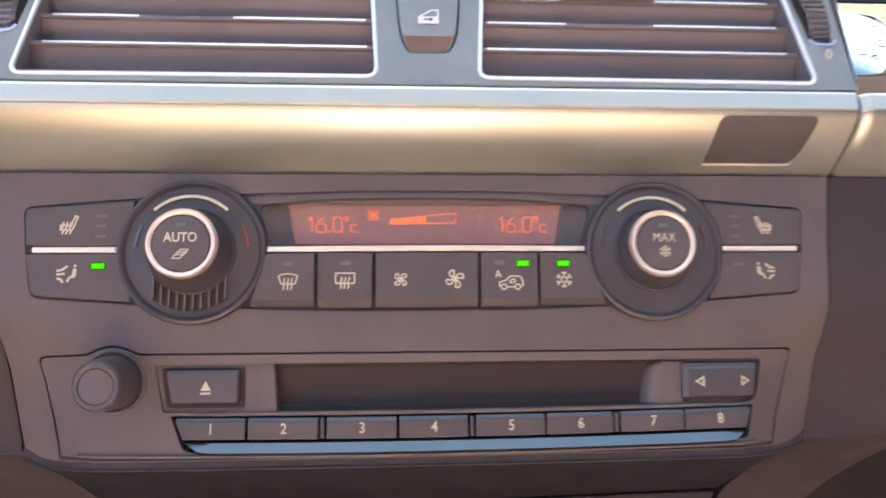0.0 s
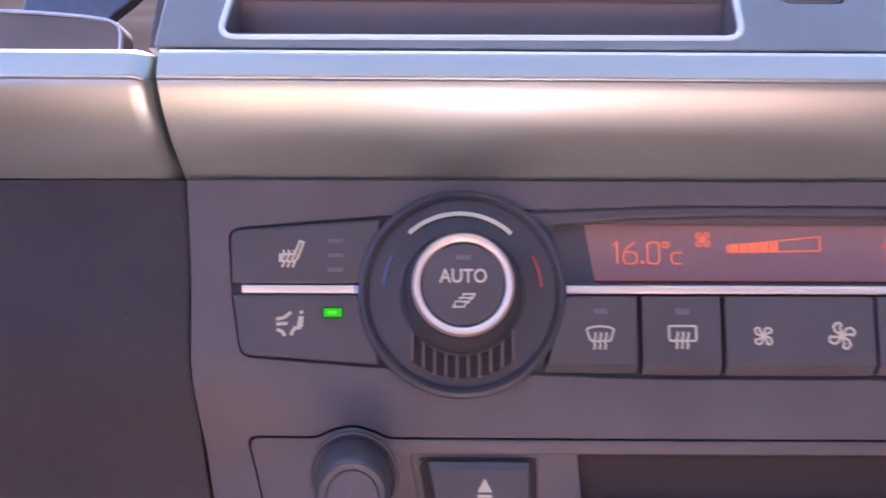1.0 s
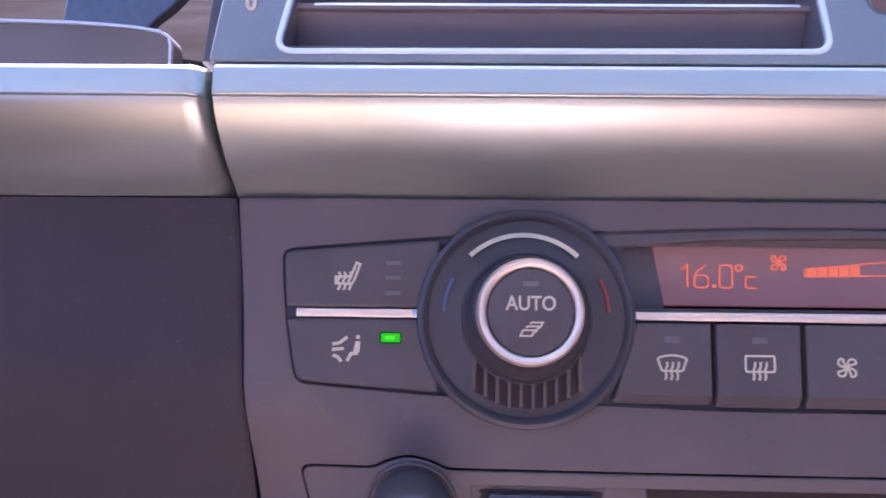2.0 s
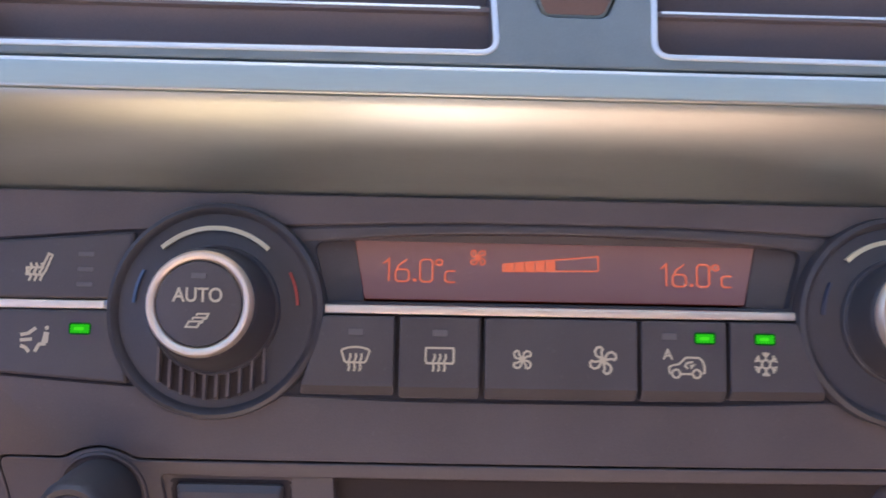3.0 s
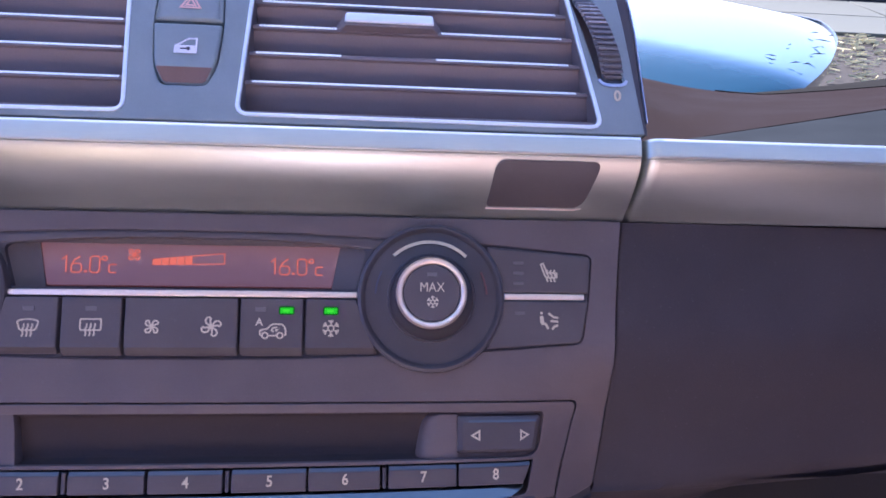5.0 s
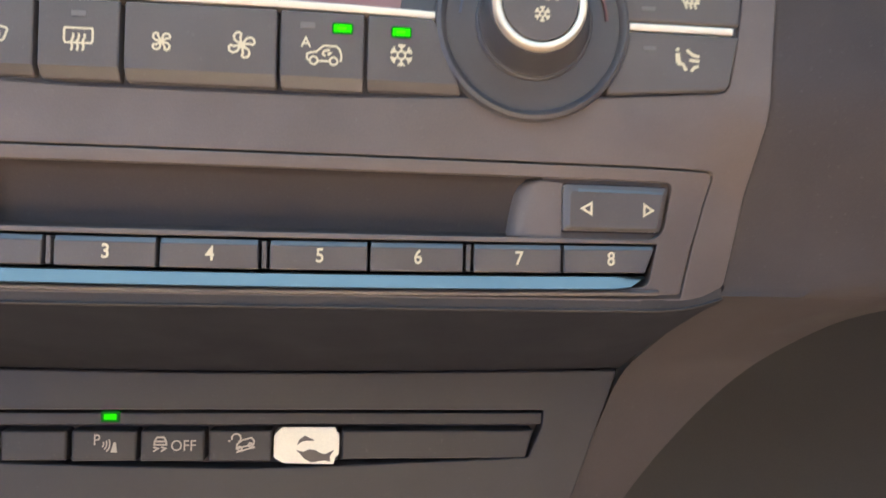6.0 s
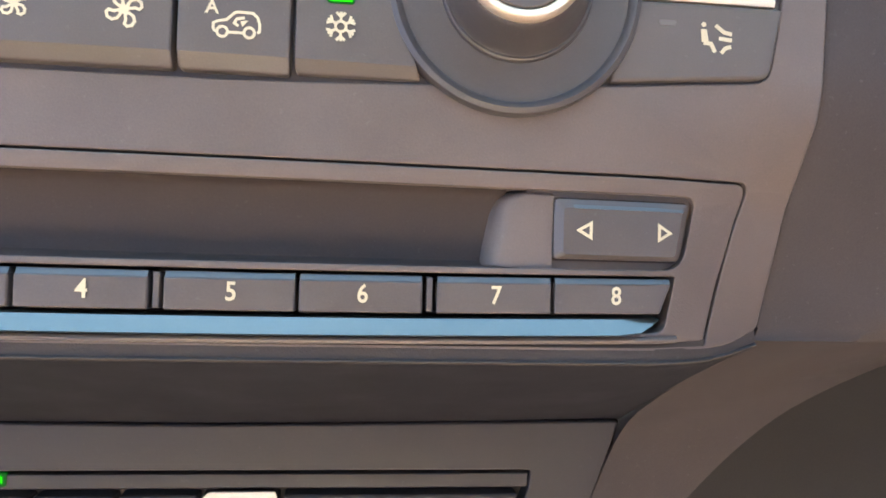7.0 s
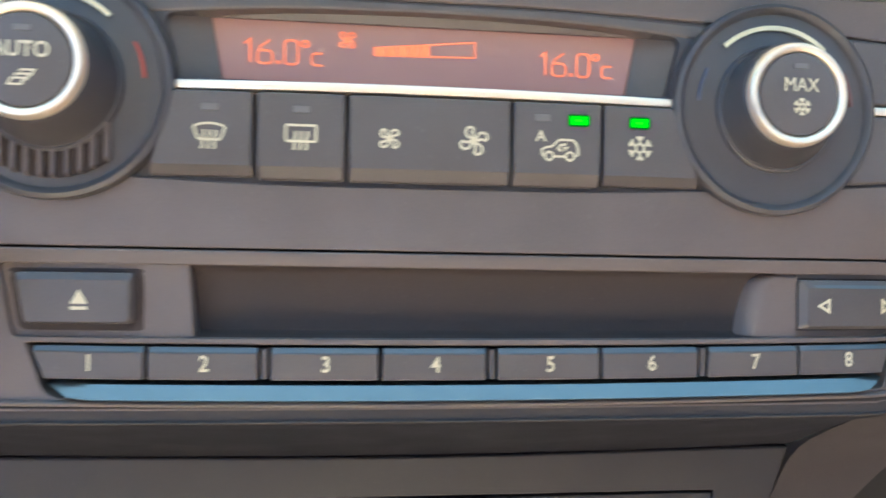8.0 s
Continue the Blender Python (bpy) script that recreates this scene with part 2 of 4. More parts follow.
def lathe(cx, cz, profile, n=64, bm=None, wave=None):
    """Turns (radius, y) pairs round the axis through (cx, cz)."""
    bm = bm or bmesh.new()
    rings = []
    for k, (r, y) in enumerate(profile):
        if r < 1e-4:
            rings.append([bm.verts.new((cx * MM, y * MM, cz * MM))])
            continue
        ring = []
        for i in range(n):
            a = 2 * math.pi * i / n
            rr = r + (wave(k, i) if wave else 0)
            ring.append(bm.verts.new(((cx + rr * math.cos(a)) * MM, y * MM, (cz + rr * math.sin(a)) * MM)))
        rings.append(ring)
    for r0, r1 in zip(rings, rings[1:]):
        m = max(len(r0), len(r1))
        for i in range(m):
            j = (i + 1) % m
            quad = [r0[i % len(r0)], r0[j % len(r0)], r1[j % len(r1)], r1[i % len(r1)]]
            quad = [v for q, v in enumerate(quad) if v not in quad[:q]]
            if len(quad) > 2:
                bm.faces.new(quad)
    return bm


def ribbon(bm, pts, w, y, closed=False, thick=0.12):
    """A thin raised line along (x, z) points."""
    k = len(pts)
    lo, hi = [], []
    for i in range(k):
        p = Vector(pts[i])
        a = Vector(pts[i - 1]) if i or closed else None
        b = Vector(pts[(i + 1) % k]) if i < k - 1 or closed else None
        u = (p - a).normalized() if a is not None else (b - p).normalized()
        v = (b - p).normalized() if b is not None else u
        nu, nv = Vector((-u.y, u.x)), Vector((-v.y, v.x))
        m = nu + nv
        m = m / max(m.length_squared / 2, 0.35) if m.length > 1e-5 else nu
        lo.append(p - m * w / 2)
        hi.append(p + m * w / 2)
    cols = []
    for side in (lo, hi):
        cols.append([[bm.verts.new((q.x * MM, yy * MM, q.y * MM)) for q in side] for yy in (y, y + thick)])
    last = k if closed else k - 1
    (lf, lb), (hf, hb) = cols
    for i in range(last):
        j = (i + 1) % k
        bm.faces.new((lf[i], lf[j], hf[j], hf[i]))
        bm.faces.new((lf[i], lf[j], lb[j], lb[i]))
        bm.faces.new((hf[i], hf[j], hb[j], hb[i]))
    return bm


def icon(lines, cx, cz, scale, y, w=0.35):
    """An icon from lines of points; a line may start with "o" (closed) or "f" (filled)."""
    bm = bmesh.new()
    for n, line in enumerate(lines):
        how = line[0] if isinstance(line[0], str) else ""
        pts = [(cx + px * scale, cz + pz * scale) for px, pz in (line[1:] if how else line)]
        yy = y - 0.004 * n
        if how == "f":
            plate(pts, yy, yy + 0.12, 0, bm=bm)
        else:
            ribbon(bm, pts, w, yy, closed=how == "o")
    return bm


def arc(cx, cz, r, a0, a1, n=16):
    return [(cx + r * math.cos(radians(a0 + (a1 - a0) * i / n)), cz + r * math.sin(radians(a0 + (a1 - a0) * i / n))) for i in range(n + 1)]


def letters(name, body, cx, cz, y, height, mat, parent, wide=1.0, heavy=0.0):
    """Raised lettering in the built-in font, centred at (cx, cz)."""
    cu = bpy.data.curves.new(name, "FONT")
    cu.body, cu.size, cu.align_x, cu.align_y = body, height * MM / 0.7, "CENTER", "CENTER"
    cu.extrude, cu.offset, cu.resolution_u = 0.00005, heavy * MM, 4
    ob = bpy.data.objects.new(name, cu)
    me = bpy.data.meshes.new_from_object(ob)
    bpy.data.objects.remove(ob)
    bpy.data.curves.remove(cu)
    me.transform(Matrix.Translation((cx * MM, y * MM, cz * MM)) @ Matrix.Rotation(radians(90), 4, "X") @ Matrix.Diagonal((wide, 1, 1, 1)))
    me.materials.clear()
    me.materials.append(mat)
    ob = new(name, me)
    ob.parent = parent
    return ob


def sweep_x(profile, x0, x1, n=1, bend=None, caps=True):
    """A (y, z) profile drawn along x."""
    bm = bmesh.new()
    cols = []
    for i in range(n + 1):
        x = x0 + (x1 - x0) * i / n
        dy, dz = bend(x) if bend else (0, 0)
        cols.append([bm.verts.new((x * MM, (y + dy) * MM, (z + dz) * MM)) for y, z in profile])
    for a, b in zip(cols, cols[1:]):
        for k in range(len(profile)):
            j = (k + 1) % len(profile)
            bm.faces.new((a[k], a[j], b[j], b[k]))
    if caps:
        bm.faces.new(cols[0])
        bm.faces.new(cols[-1])
    return bm


def chamfered(bm, cut, low, depth):
    """Turns the lowest part of a key inwards, from the height cut down to low."""
    bmesh.ops.bisect_plane(bm, geom=bm.verts[:] + bm.edges[:] + bm.faces[:], plane_co=(0, 0, cut * MM), plane_no=(0, 0, 1))
    for v in bm.verts:
        if v.co.z < (cut - 0.01) * MM and v.co.y < 0.003:
            v.co.y += depth * MM * (cut - v.co.z / MM) / (cut - low)
    return bm


def slant(bm):
    """Leans the vent pod back a little from the fascia."""
    for v in bm.verts:
        low = max(0.0, 0.093 - v.co.z)
        v.co.x *= 1 + 0.25 * low
        v.co.z += low * 0.0135
        v.co.y += -0.0148 + (v.co.z - 0.045) * 0.175
    return bm


def inset(x, z):
    """How far, in mm, the fascia lies further in towards its ends and lower corners."""
    a = min(abs(x), 125)
    low = min(1, max(0, (-20 - z) / 12))
    corner = min(1, max(0, (-15 - z) / 40))
    return 1.3 * min(1, max(0, (-31.2 - z) / 5)) + 2.0 * (a / 90) ** 2 * low + 0.36 * max(0, a - 97) * corner


def sliced(bm):
    """Cuts a mesh along x and z, so that bending it leaves no long slivers."""
    for axis, steps in ((0, range(-120, 121, 12)), (2, (-14, -20, -26, -32, -38, -44, -50, -57))):
        side = [0.0, 0.0, 0.0]
        side[axis] = 1.0
        lo, hi = min(v.co[axis] for v in bm.verts), max(v.co[axis] for v in bm.verts)
        for at in steps:
            if lo < at * MM < hi:
                spot = [0.0, 0.0, 0.0]
                spot[axis] = at * MM
                bmesh.ops.bisect_plane(bm, geom=bm.verts[:] + bm.edges[:] + bm.faces[:], plane_co=spot, plane_no=side)
    return bm


def recede(bm):
    sliced(bm)
    for v in bm.verts:
        v.co.y += inset(v.co.x / MM, v.co.z / MM) * MM
    return bm


# ---- setting: dash body ----
def dash_body():
    # dark carcass behind every opening
    bm = plate([(-420, -60), (420, -60), (420, 44), (-420, 44)], 34, 60, 0)
    solid("wall_dash_carcass", bm, DARK, "dark unlit dash carcass behind the fascia", "dash carcass", "structure")
    # the footwell's shade, put in as a dark wall
    bm = plate([(-420, -260), (420, -260), (420, -58), (-420, -58)], 190, 210, 0)
    solid("wall_footwell", bm, CARPET, "wall at the back of the footwell, dark for its shade", "footwell wall", "structure")
    # lower fascia beside the centre stack, sweeping inwards under it
    rows = [(23, 128.0, 420), (12, 126.6, 420), (2, 126.0, 420), (-8, 125.7, 420), (-16, 125.4, 420), (-28, 124.9, 420), (-40, 124.7, 420), (-50, 123.4, 420), (-57.6, 122.0, 205)]
    under = [(-60, 120.6, 15, 197, 26), (-66, 118.2, 26, 178, 44), (-75, 114.6, 41, 164, 52), (-85, 110.6, 55, 151, 58), (-100, 105, 57, 136, 61), (-119, 98, 58, 120, 63), (-140, 91, 58, 106, 64)]
    for _ in range(2):
        # corner cutting keeps the sweep smooth
        finer = [under[0]]
        for p, q in zip(under, under[1:]):
            finer += [tuple(a * w + b * (1 - w) for a, b in zip(p, q)) for w in (0.75, 0.25)]
        under = finer + [under[-1]]
    across = (0, 0.004, 0.03, 0.08, 0.16, 0.3, 0.6, 1)
    for side in (1, -1):
        bm = bmesh.new()
        grid = []
        for z, xa, xb in rows:
            line = []
            for f in across:
                x = xa + (xb - xa) * f
                y = 1.4 + inset(x, z) + 0.0006 * max(0, x - 135) ** 2 + (0.7 if f == 0 else 0)
                line.append(bm.verts.new((side * x * MM, y * MM, z * MM)))
            grid.append(line)
        for z, xa, ya, xb, yb in under:
            line = []
            for f in across:
                x, y = xa + (xb - xa) * f, ya + (yb - ya) * f ** 1.5 + (0.7 if f == 0 else 0)
                line.append(bm.verts.new((side * x * MM, y * MM, z * MM)))
            grid.append(line)
        for a, b in zip(grid, grid[1:]):
            for k in range(len(across) - 1):
                bm.faces.new((a[k], a[k + 1], b[k + 1], b[k]))
        res = bmesh.ops.extrude_face_region(bm, geom=bm.faces[:])
        for v in res["geom"]:
            if isinstance(v, bmesh.types.BMVert):
                v.co.y += 0.014
        solid("trim_lower_fascia", bm, SOFT, "dark grained plastic lower dash beside the centre stack", "dash panel", "structure")


def silver_trim():
    prof = [(1.7, 23.3), (0.5, 24.2), (-2.6, 26.3), (-6.2, 28.8), (-9.4, 31.5), (-12.2, 34.4), (-14.3, 37.2), (-14.95, 38.5), (-15.15, 38.95), (-15.0, 39.12),
            (-15.35, 39.2), (-15.55, 39.4), (-15.66, 39.7), (-15.68, 40.0), (-15.4, 43.9), (-15.2, 44.4), (-14.6, 45.1), (-13.6, 45.3), (2, 45.5), (6, 40), (8, 24)]
    trim = thing("silver_trim", "satin silver curved trim strip across the dash", "trim strip")
    part("body", sweep_x(prof, -127.6, 127.8, 8), SILVER, trim)
    # highlight on the trim's upper edge, laid on as a bright strip
    part("top_edge", sweep_x([(-15.24, 44.35), (-15.28, 44.5), (-14.66, 45.22), (-13.6, 45.36), (-13.6, 45.0)], -127.5, 127.7, 8), BRIGHT, trim, "thin bright strip for the highlight on the upper edge")
    # lidded blank let into the strip
    def at(z):
        for (ya, za), (yb, zb) in zip(prof, prof[1:]):
            if za <= z <= zb:
                return ya + (yb - ya) * (z - za) / (zb - za)
        return 0
    flap = rounded([(85.0, 26.4), (113.6, 26.4), (116.6, 37.6), (86.4, 37.6)], [1.2, 3, 2.5, 3])
    bm = bmesh.new()
    plate(flap, 0, 0.6, 0.12, seg=2, bm=bm)
    bmesh.ops.subdivide_edges(bm, edges=[e for e in bm.edges if abs(e.verts[0].co.z - e.verts[1].co.z) > 0.002], cuts=5)
    for v in bm.verts:
        v.co.y += at(v.co.z / MM) * MM - 0.00055
    part("blank_flap", bm, BUTTON, trim, "dark plastic blanking flap")
    lip = bmesh.new()
    ribbon(lip, [(85.0, 25.9), (111.5, 25.9), (113.9, 26.5)], 0.5, at(26) - 0.5, thick=0.6)
    part("flap_edge", lip, CHROME, trim, "bright lower edge of the flap")
    for side in (1, -1):
        t = thing("side_trim", "satin silver side trim strip with a rounded end", "trim strip", "silver strips beside the centre strip")
        bm = sweep_x(prof, 133.5, 420, 4)
        # rolled end towards the seam
        n = len(prof)
        inner = [v for v in bm.verts if abs(v.co.x - 0.1335) < 1e-6]
        capface = [f for f in bm.faces if all(v in inner for v in f.verts)]
        bmesh.ops.delete(bm, geom=capface, context="FACES_ONLY")
        bm.verts.index_update()
        ring = [v for v in bm.verts if v in set(inner)]
        for dx, dy, shrink in ((1.2, 0.1, 0), (2.5, 0.5, 0.1), (3.7, 1.4, 0.2), (4.7, 3.4, 0.5)):
            newring = []
            for v, (y, z) in zip(ring, prof):
                front = 1 if y < 3 else 0
                newring.append(bm.verts.new(((133.5 - dx) * MM, (y + dy * front) * MM, (z - shrink * (z > 39)) * MM)))
            for k in range(n):
                j = (k + 1) % n
                bm.faces.new((ring[k], ring[j], newring[j], newring[k]))
            ring = newring
        bm.faces.new(ring)
        if side < 0:
            for v in bm.verts:
                v.co.x = -v.co.x
        part("body", bm, SILVER, t)


def vent_pod():
    pod = thing("centre_vent_pod", "grey satin plastic centre vent housing with two air vents", "air vent")
    vent_r = rounded([(15.2, 48.2), (114.8, 47.8), (108.4, 88), (106, 104), (18.4, 104), (17.3, 84)], [2.8, 2.8, 8, 3, 3, 8])
    vent_l = [(-x, z) for x, z in vent_r][::-1]
    shield = rounded([(-6.0, 55.7), (6.3, 55.7), (8.85, 62), (9.75, 75), (8.7, 94), (-8.7, 94), (-9.45, 75), (-8.25, 62)], [2, 2, 6, 9, 3, 3, 9, 6])
    slot_r = rounded([(116.2, 61.6), (123.8, 61.6), (120, 78), (115.6, 92), (108.8, 92), (113.2, 77)], [1.6, 1.6, 8, 1, 1, 8])
    slot_l = [(-x, z) for x, z in slot_r][::-1]
    outer = rounded([(-127.4, 45.2), (127.7, 45.2), (124.8, 88), (120, 114), (-120, 114), (-124.4, 88)], [1, 1, 20, 6, 6, 20])
    part("bezel", slant(plate(outer, 0, 26, 0.5, [vent_l, vent_r, shield, slot_r, slot_l], hole_bev=0.45)), POD, pod)
    # mid: where each vent's sliding tab stands
    for side, hole, slot, mid in ((1, vent_r, slot_r, 55.8), (-1, vent_l, slot_l, 70.6)):
        rim = plate(offset(hole, -1.1), -0.35, 0.6, 0.35, [offset(hole, 0.1)], hole_bev=0.35)
        part("vent_rim", slant(rim), BRIGHT, pod, "thin pale rim round the vent")
        duct = bmesh.new()
        loops = [[duct.verts.new((x * MM, y * MM, z * MM)) for x, z in offset(hole, 0.15)] for y in (1.0, 26)]
        for k in range(len(hole)):
            j = (k + 1) % len(hole)
            duct.faces.new((loops[0][k], loops[0][j], loops[1][j], loops[1][k]))
        part("vent_duct", slant(duct), SLAT, pod, "dark inner wall of the vent")
        back = plate(offset(hole, -1.5), 26, 27, 0)
        part("vent_back", slant(back), DARK, pod)
        for z in (50.6, 60.2, 69.6, 78.6, 86.9, 95, 103):
            f = (z - 48) / 56
            xa, xb = 13.8 + 3.0 * f, 116.6 - 8.6 * f
            z = z * 0.9755 - 0.05
            prof = [(3.15, z - 1.0), (2.9, z - 0.85), (2.8, z + 0.05), (3.1, z + 0.4), (3.9, z + 0.5), (10.5, z - 8.2), (9.8, z - 9.0), (4.5, z - 1.55), (4.1, z - 1.1)]
            bm = sweep_x(prof, min(side * xa, side * xb), max(side * xa, side * xb), 1)
            part("slat", slant(bm), SLAT, pod)
            # a bright strip paints the highlight on each slat's front
            if z > 54:
                # the two slats under the tab get no highlight strip across its width
                inner, outer_end = (mid - 15.2, mid + 15.2) if z > 72 else (mid - 13.7, mid + 13.5)
                runs = [(xa + 3.3, inner), (outer_end, xb - 5.0)] if 66 < z < 78 else [(xa + 3.3, xb - 5.0)]
                for ea, eb in runs:
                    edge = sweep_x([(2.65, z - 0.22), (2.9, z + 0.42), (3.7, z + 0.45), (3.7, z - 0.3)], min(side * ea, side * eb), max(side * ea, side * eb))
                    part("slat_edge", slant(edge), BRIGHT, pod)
        # sliding tab on the slats
        cx = side * mid
        bm = bmesh.new()
        rings = [[bm.verts.new(((cx + x) * MM, y * MM, z * MM)) for x, z in poly] for poly, y in (
            (rounded([(-12.4, 77.1), (12.4, 77.1), (12.4, 80.4), (-12.4, 80.4)], 0.4), 0.5), (rounded([(-12.9, 76.8), (12.9, 76.8), (12.9, 80.6), (-12.9, 80.6)], 0.5), 0.9),
            (rounded([(-15.4, 75.6), (15.4, 75.6), (15.4, 78.4), (-15.4, 78.4)], 0.5), 4.2), (rounded([(-15.4, 75.6), (15.4, 75.6), (15.4, 78.4), (-15.4, 78.4)], 0.5), 9))]
        bm.faces.new(rings[0])
        bm.faces.new(rings[-1])
        for p, q in zip(rings, rings[1:]):
            for k in range(len(p)):
                j = (k + 1) % len(p)
                bm.faces.new((p[k], p[j], q[j], q[k]))
        tab = part("vent_tab", slant(bm), SLAT, pod, "dark sliding vent tab")
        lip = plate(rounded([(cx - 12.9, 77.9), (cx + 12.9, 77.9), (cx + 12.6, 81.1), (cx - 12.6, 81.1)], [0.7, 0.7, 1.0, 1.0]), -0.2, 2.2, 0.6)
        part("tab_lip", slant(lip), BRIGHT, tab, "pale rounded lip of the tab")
        # thumbwheel in its slot
        bm = bmesh.new()
        steps = 400
        rings = []
        for i in range(steps):
            a = 2 * math.pi * i / steps
            r = 22.0 if i % 5 < 3 else 21.2
            row = []
            for x in (-3.4, -2.8, 2.8, 3.4):
                rr = r if abs(x) < 3 else 20.9
                row.append(bm.verts.new((x * MM, -rr * math.cos(a) * MM, rr * math.sin(a) * MM)))
            rings.append(row)
        for i in range(steps):
            j = (i + 1) % steps
            for k in range(3):
                bm.faces.new((rings[i][k], rings[j][k], rings[j][k + 1], rings[i][k + 1]))
        for v in bm.verts:
            v.co.x = side * (v.co.x + 0.1176 - v.co.z * 0.27)
            v.co.y += 0.0186
            v.co.z += 0.0765
        part("thumbwheel", slant(bm), WHEEL, pod, "ribbed black air thumbwheel")
        part("slot_back", slant(plate(offset(slot, -0.8), 5, 26, 0)), SLAT, pod)
        foot = [(side * x, z) for x, z in ((115.9, 62.6), (116.5, 61.6), (117.6, 60.9), (120, 60.6), (122.4, 60.8), (123.6, 61.5), (124.2, 62.4))]
        part("slot_lip", slant(ribbon(bmesh.new(), foot, 0.9, -0.4, thick=1)), RIM, pod)
        letters("mark", "0", side * 121.9, 57.7, -12.95, 3.0, PRINT, pod, heavy=0.12)
        # gap beside the housing, its shade put into the dark flank
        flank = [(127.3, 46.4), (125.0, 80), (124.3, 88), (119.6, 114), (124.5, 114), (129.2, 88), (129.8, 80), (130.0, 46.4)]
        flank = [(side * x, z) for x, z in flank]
        part("flank", slant(plate(flank, 3.5, 26, 0.4)), DARK, pod, "recessed flank of the housing, dark for the gap's shade")
        if side > 0:
            # glint down the passenger-side flank, drawn as a pale line
            seam = [(130.1, 50), (129.9, 80), (129.3, 88), (124.6, 114)]
            part("flank_edge", slant(ribbon(bmesh.new(), seam, 0.35, 2.8, thick=1.2)), RIM, pod)
    # two push buttons in the middle
    for z0, z1 in ((56.0, 74.5), (75.3, 93.4)):
        if z0 < 60:
            out = rounded([(-5.8, z0), (6.0, z0), (8.4, 62), (9.4, z1), (-9.1, z1), (-7.9, 62)], [1.8, 1.8, 6, 0.8, 0.8, 6])
        else:
            out = rounded([(-9.2, z0), (9.5, z0), (8.4, z1), (-8.3, z1)], [0.8, 0.8, 2, 2])
        bm = plate(out, -0.9, 8, 1.4 if z0 > 60 else 0.8, seg=4)
        if z0 < 60:
            chamfered(bm, 61.0, 56, 2.0)
        b = part("push_button", slant(bm), POD, pod, "grey satin push button")
        if z0 < 60:
            # the button's lower facet, coloured as if it reflects something reddish
            foot = chamfered(plate(rounded([(-5.3, 56.7), (5.5, 56.7), (7.7, 60.98), (-7.3, 60.98)], [1.2, 1.2, 0.2, 0.2]), -0.98, -0.2, 0.1), 61.0, 56, 2.0)
            part("lens", slant(foot), REDFACET, b, "lower facet of the button, its reddish reflection in the colour")
            door = [["o", (-1, -0.75), (1, -0.75), (1, 0.8), (0.2, 0.75), (-0.5, 0.25), (-1, -0.05)],
                    ["f", (-0.9, -0.7), (0.9, -0.7), (0.9, 0.02), (-0.9, 0.02)]]
            part("icon", slant(icon(door, 0.2, 67.4, 2.8, -1.25, 0.46)), WHITE, b)
            keyhole = plate(circle(0.95, 66.45, 0.55, 12), -1.34, -1.2, 0)
            plate([(-1.3, 66.25), (0.6, 66.2), (0.6, 66.7), (-1.3, 66.65)], -1.34, -1.2, 0, bm=keyhole)
            part("keyhole", slant(keyhole), DARK, b)
        else:
            tri = [["o", (-1.15, -0.75), (1.15, -0.75), (0, 1.15)], ["o", (-0.55, -0.42), (0.55, -0.42), (0, 0.5)]]
            part("icon", slant(icon(tri, 0.4, 81.2, 2.3, -1.25, 0.5)), AMBER, b)


def lamp(parent, x, z, y, lit=False, w=3.0, h=1.3):
    if lit:
        part("lamp_surround", plate(box_poly(x - w / 2 - 0.3, z - h / 2 - 0.3, x + w / 2 + 0.3, z + h / 2 + 0.3, 0.7), y - 0.06, y + 0.3, 0.05), GLOWEDGE, parent)
    part("indicator_lamp", plate(box_poly(x - w / 2, z - h / 2, x + w / 2, z + h / 2, 0.3), y - 0.12, y + 0.3, 0.1), GREEN if lit else FAINT, parent,
         "lit green indicator" if lit else "unlit indicator")
    if lit:
        part("lamp_core", plate(box_poly(x - w * 0.3, z - h * 0.2, x + w * 0.22, z + h * 0.2, 0.2), y - 0.15, y, 0.02), CORE, parent, "brighter middle of the lit indicator")


SEAT = [["o", (-0.95, -0.5), (0.35, -0.55), (0.58, -0.2), (1.05, 1.1), (0.75, 1.22), (0.28, 0.08), (-0.95, 0.05)],
        [(-0.75, -1.05), (-0.6, -0.7), (-0.8, -0.3), (-0.55, 0.1), (-0.7, 0.45)],
        [(-0.3, -1.05), (-0.15, -0.7), (-0.35, -0.3), (-0.1, 0.1), (-0.25, 0.45)],
        [(0.15, -1.05), (0.3, -0.7), (0.1, -0.3), (0.35, 0.1), (0.2, 0.45)]]
AIR = [[(-1.1, 0.4), (-0.55, 0.5), (0.05, 0.95)], [(-1.1, 0.0), (-0.2, 0.08)], [(-1.05, -0.42), (-0.65, -0.55), (-0.38, -0.9)],
       ["f", *[(0.85 + 0.17 * math.cos(a), 0.95 + 0.17 * math.sin(a)) for a in (0, 1.05, 2.1, 3.14, 4.19, 5.24)]],
       ["f", (0.66, 0.64), (1.04, 0.62), (0.98, -0.2), (0.5, -0.2)], [(0.86, -0.26), (0.34, -0.3), (0.05, -0.85)]]
FRONT = [["o", (-1.2, 0.62), (-1.08, 0.76), (-0.6, 0.9), (0.0, 0.96), (0.6, 0.9), (1.08, 0.76), (1.2, 0.62), (0.92, -0.22), (0.76, -0.35), (-0.76, -0.35), (-0.92, -0.22)]]
REARW = [["o", (-1.15, 0.9), (1.15, 0.9), (1.2, 0.7), (1.2, -0.2), (1.1, -0.4), (-1.1, -0.4), (-1.2, -0.2), (-1.2, 0.7)]]
